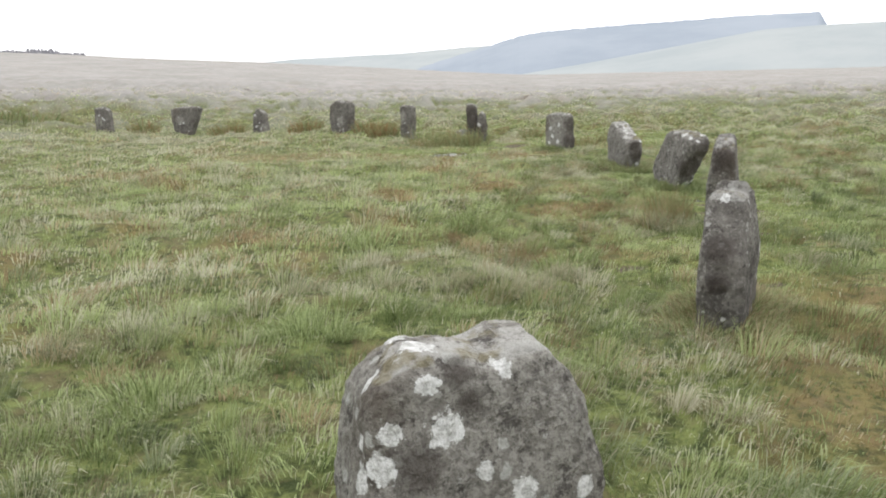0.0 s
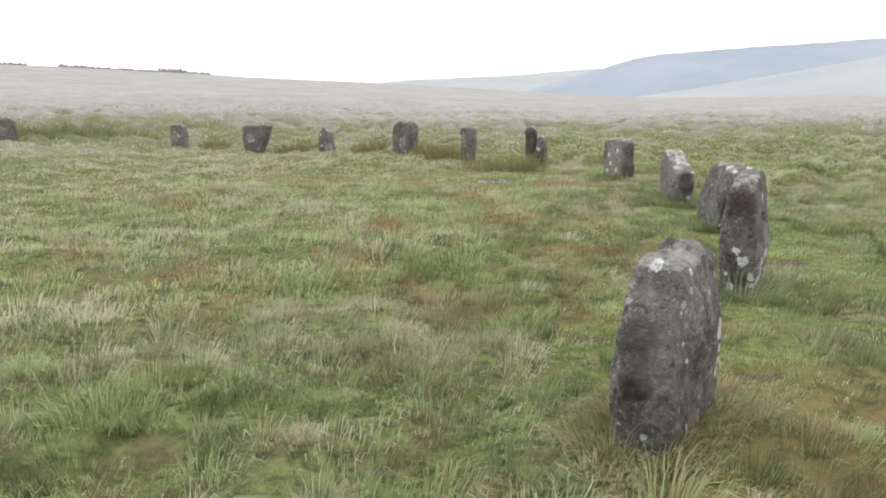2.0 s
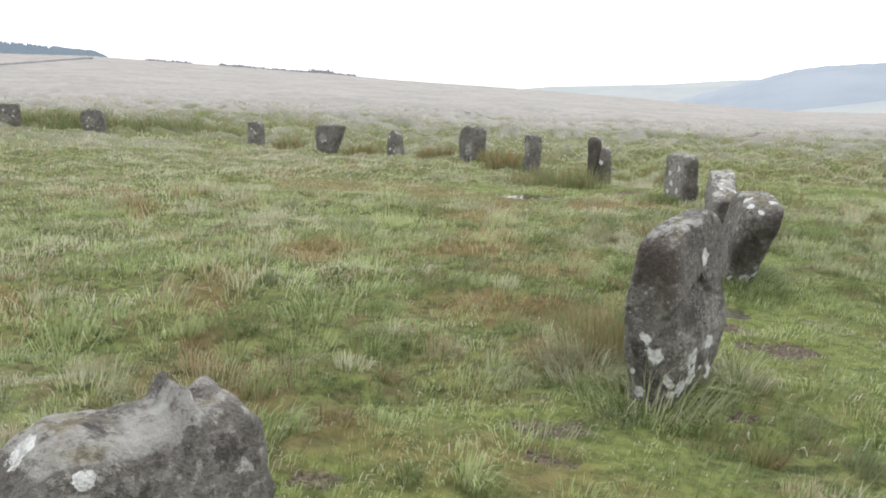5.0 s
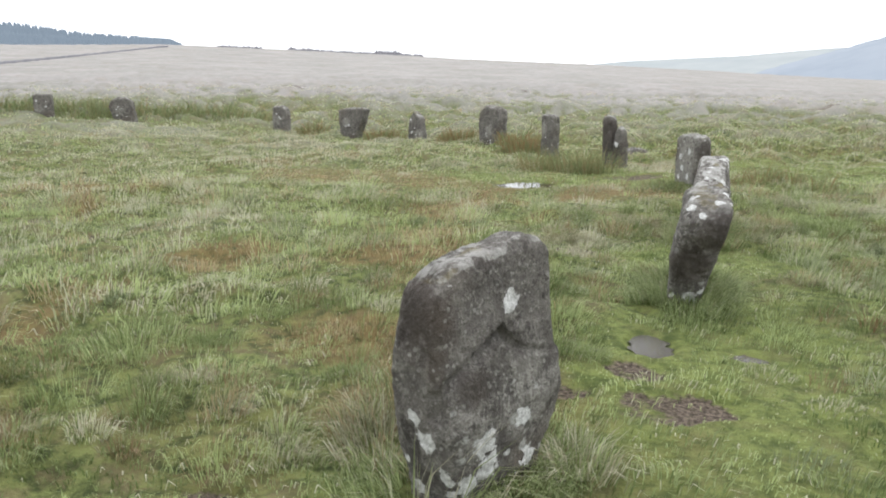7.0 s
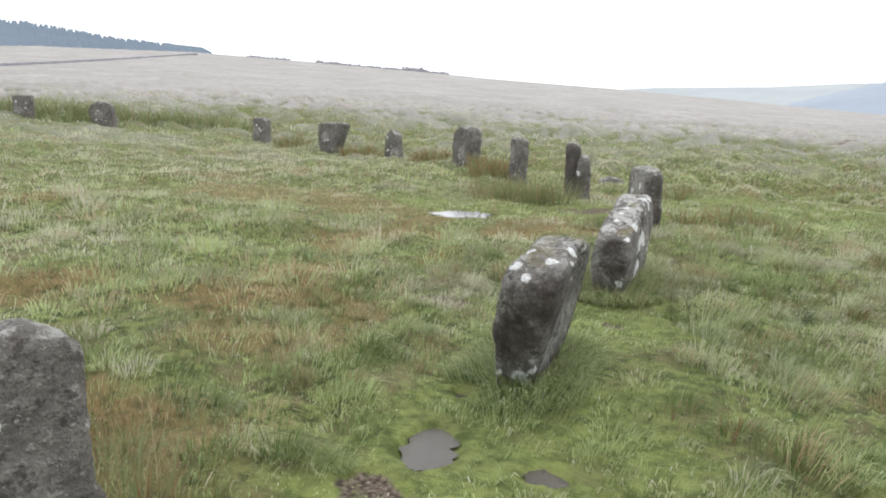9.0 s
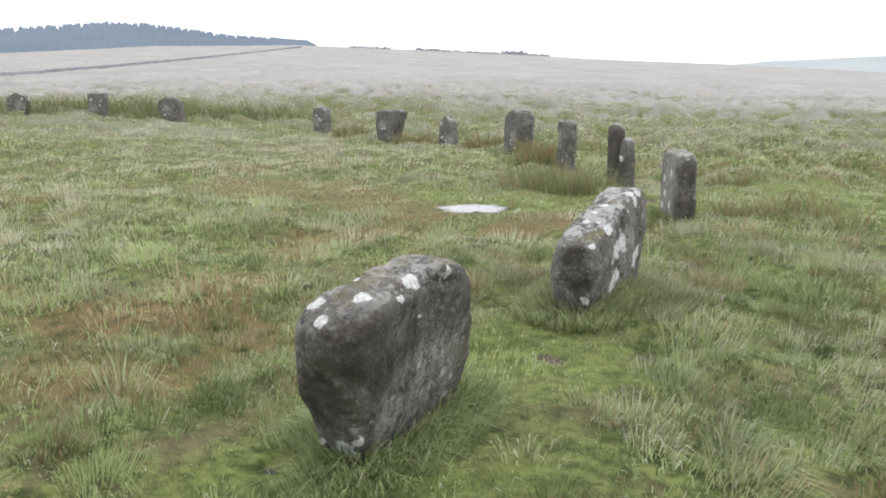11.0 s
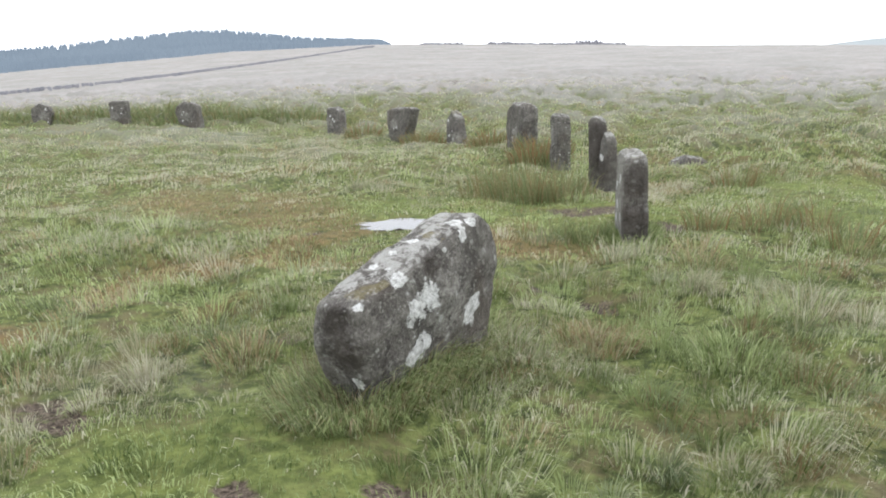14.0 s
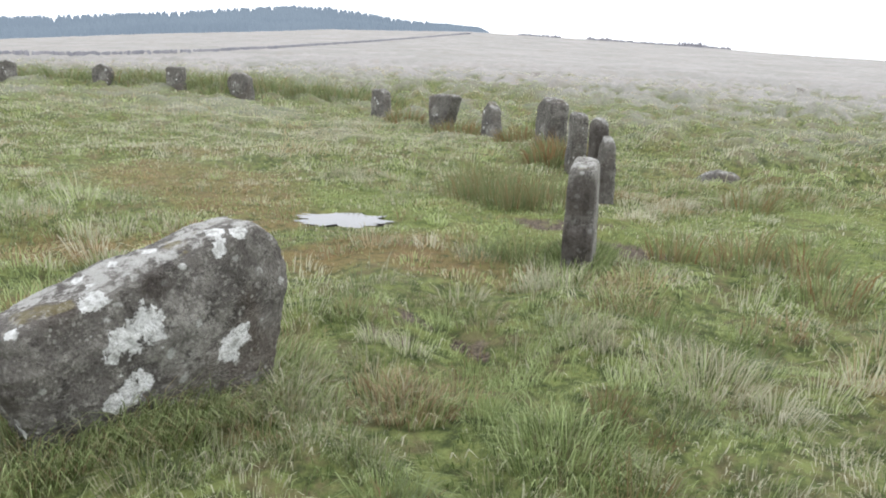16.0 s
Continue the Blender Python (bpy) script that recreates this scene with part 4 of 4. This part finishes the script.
tussocks("ring_tussocks", "pale and green grass tussocks across the ring", 3200, 12.0, 26.0, 0.13, 0.014, 26, 0.3, 8)
tussocks("outer_tussocks", "pale rounded moor tussocks beyond the stones", 3600, 26.0, 75.0, 0.13, 0.032, 18, 0.5, 9)


def tuft(name, label, spots, tall, wide, material, dry_pale, red, lean, seed, category="grass", kind="stuff"):
    """Clumps of blades: (x, y, radius, blades)."""
    rs = np.random.RandomState(seed)
    parts = []
    for cx, cy, rad, count in spots:
        q, a = rad * np.sqrt(rs.rand(count)), rs.uniform(0, 2 * math.pi, count)
        x, y = cx + q * np.cos(a), cy + q * np.sin(a)
        parts.append(np.stack([x, y, a + rs.normal(0, 0.5, count), q / rad], -1))
    p = np.concatenate(parts)
    ok = clear_of_stones(p[:, 0], p[:, 1])
    x, y, way, edge = p[ok].T
    n = len(x)
    h = tall * rs.uniform(0.3, 1.25, n) * (1 - 0.3 * edge)
    tint = np.stack([np.clip(dry_pale + rs.normal(0, 0.2, n), 0, 1), np.clip(red + rs.normal(0, 0.15, n), 0, 1), rs.rand(n), np.ones(n)], -1)
    ln = np.clip(lean * (0.4 + edge) * rs.uniform(0.5, 1.4, n), 0.02, 1.2)
    return tagged(new(name, blades_mesh(name, x, y, height(x, y), h, wide * rs.uniform(0.7, 1.3, n), ln, way, tint, material)), label, category, kind=kind)


def clumps(name, label, spots, tall, wide, material, dry_pale, red, lean, seed, category):
    """Each clump a thing of its own."""
    for i, spot in enumerate(spots):
        ob = tuft(name, label, [spot], tall, wide, material, dry_pale, red, lean, seed * 10 + i, category, "")
        ob["group"] = name.replace("_", " ") + "s on the moor"


def skirt(sx, sy, rz, half, rad, count):
    """Clump places along the foot of a stone."""
    c, s = math.cos(radians(rz)), math.sin(radians(rz))
    return [(sx + u * c, sy + u * s, rad, count) for u in np.linspace(-half, half, 5)]


tuft("stone_skirt_grass", "long green and rusty grass round a stone's foot", skirt(3.42, 14.42, 92, 0.55, 0.38, 1700), 0.24, 0.005, BLADES, 0.2, 0.34, 1.1, 11)
tuft("stone_skirt_grass", "long green and rusty grass round a stone's foot", skirt(3.50, 11.60, 95, 0.35, 0.4, 1700), 0.22, 0.005, BLADES, 0.08, 0.1, 1.1, 12)
tuft("stone_skirt_grass", "green grass with rusty tips round a stone's foot", skirt(3.03, 8.28, 68, 0.25, 0.4, 1500), 0.13, 0.005, BLADES, 0.12, 0.15, 1.0, 13)
tuft("stone_skirt_grass", "rusty brown grass round a stone's foot", skirt(1.92, 5.05, 62, 0.3, 0.38, 1500), 0.16, 0.005, BLADES, 0.2, 0.6, 1.0, 14)
tuft("stone_skirt_grass", "dark green grass round a stone's foot", skirt(2.85, 18.45, 117, 0.3, 0.3, 500), 0.15, 0.01, BLADES, 0.1, 0.0, 0.5, 15)
clumps("rush_clump", "dark green clump of soft rush beside the stones", [(0.35, 20.2, 0.5, 240), (0.95, 20.4, 0.4, 200), (-0.2, 20.1, 0.3, 110), (0.3, 21.0, 0.5, 220), (-0.5, 20.9, 0.45, 130), (0.75, 20.05, 0.25, 110)], 0.58, 0.011, RUSH, 0.5, 0.2, 0.5, 16, "rushes")
clumps("rush_clump", "brown-tipped rushes near a pillar stone", [(3.35, 19.2, 0.22, 130), (3.85, 19.5, 0.3, 170), (4.3, 19.6, 0.25, 130), (2.6, 22.4, 0.35, 180), (4.7, 19.0, 0.3, 120)], 0.40, 0.011, RUSH, 0.6, 0.35, 0.6, 17, "rushes")
clumps("rush_clump", "dark rushes at the foot of a pillar stone", [(2.55, 18.05, 0.22, 130), (2.3, 18.0, 0.18, 70)], 0.3, 0.009, RUSH, 0.3, 0.1, 0.6, 18, "rushes")
clumps("rush_clump", "straw-coloured rushes beside a cracked stone", [(2.6, 8.75, 0.26, 260), (2.75, 9.1, 0.22, 180)], 0.45, 0.007, RUSH, 0.7, 0.3, 0.35, 19, "rushes")
clumps("rush_clump", "reddish rushes between the far stones", [(-2.2, 25.0, 0.6, 500), (-4.6, 26.6, 0.6, 400), (-1.8, 24.0, 0.5, 350), (-7.6, 27.6, 0.7, 400), (-10.9, 28.6, 0.6, 350)], 0.5, 0.02, RUSH, 0.6, 0.5, 0.5, 20, "rushes")
tuft("rush_bank", "dark green band of tall rushes behind the far stones", [(-17.0 - 1.05 * i, 31.5 - 0.75 * i + random.uniform(-0.7, 0.7), 1.7, 420) for i in range(16)], 0.75, 0.025, RUSH, 0.34, 0.1, 0.8, 21, "rushes")
clumps("bright_tussock", "bright fresh green grass tussock", [(4.82, 15.62, 0.3, 700), (1.1, 6.85, 0.3, 700), (-1.55, 3.75, 0.3, 700), (-0.9, 4.8, 0.3, 500), (0.4, 9.0, 0.35, 500), (4.7, 18.9, 0.35, 400)], 0.2, 0.006, BLADES, 0.02, 0.0, 0.9, 31, "grass tussock")
clumps("rusty_tussock", "rust-brown dying grass tussock", [(4.07, 15.4, 0.22, 600), (3.9, 15.35, 0.15, 300), (3.95, 17.5, 0.25, 300), (2.4, 8.5, 0.2, 400), (2.5, 13.95, 0.2, 300)], 0.19, 0.006, BLADES, 0.5, 0.7, 0.9, 32, "grass tussock")
clumps("straw_tussock", "pale straw grass tussock against a stone", [(2.55, 8.35, 0.2, 450), (3.42, 8.5, 0.16, 300), (4.9, 16.7, 0.3, 500), (3.75, 14.95, 0.2, 400)], 0.22, 0.006, BLADES, 0.75, 0.1, 0.9, 33, "grass tussock")
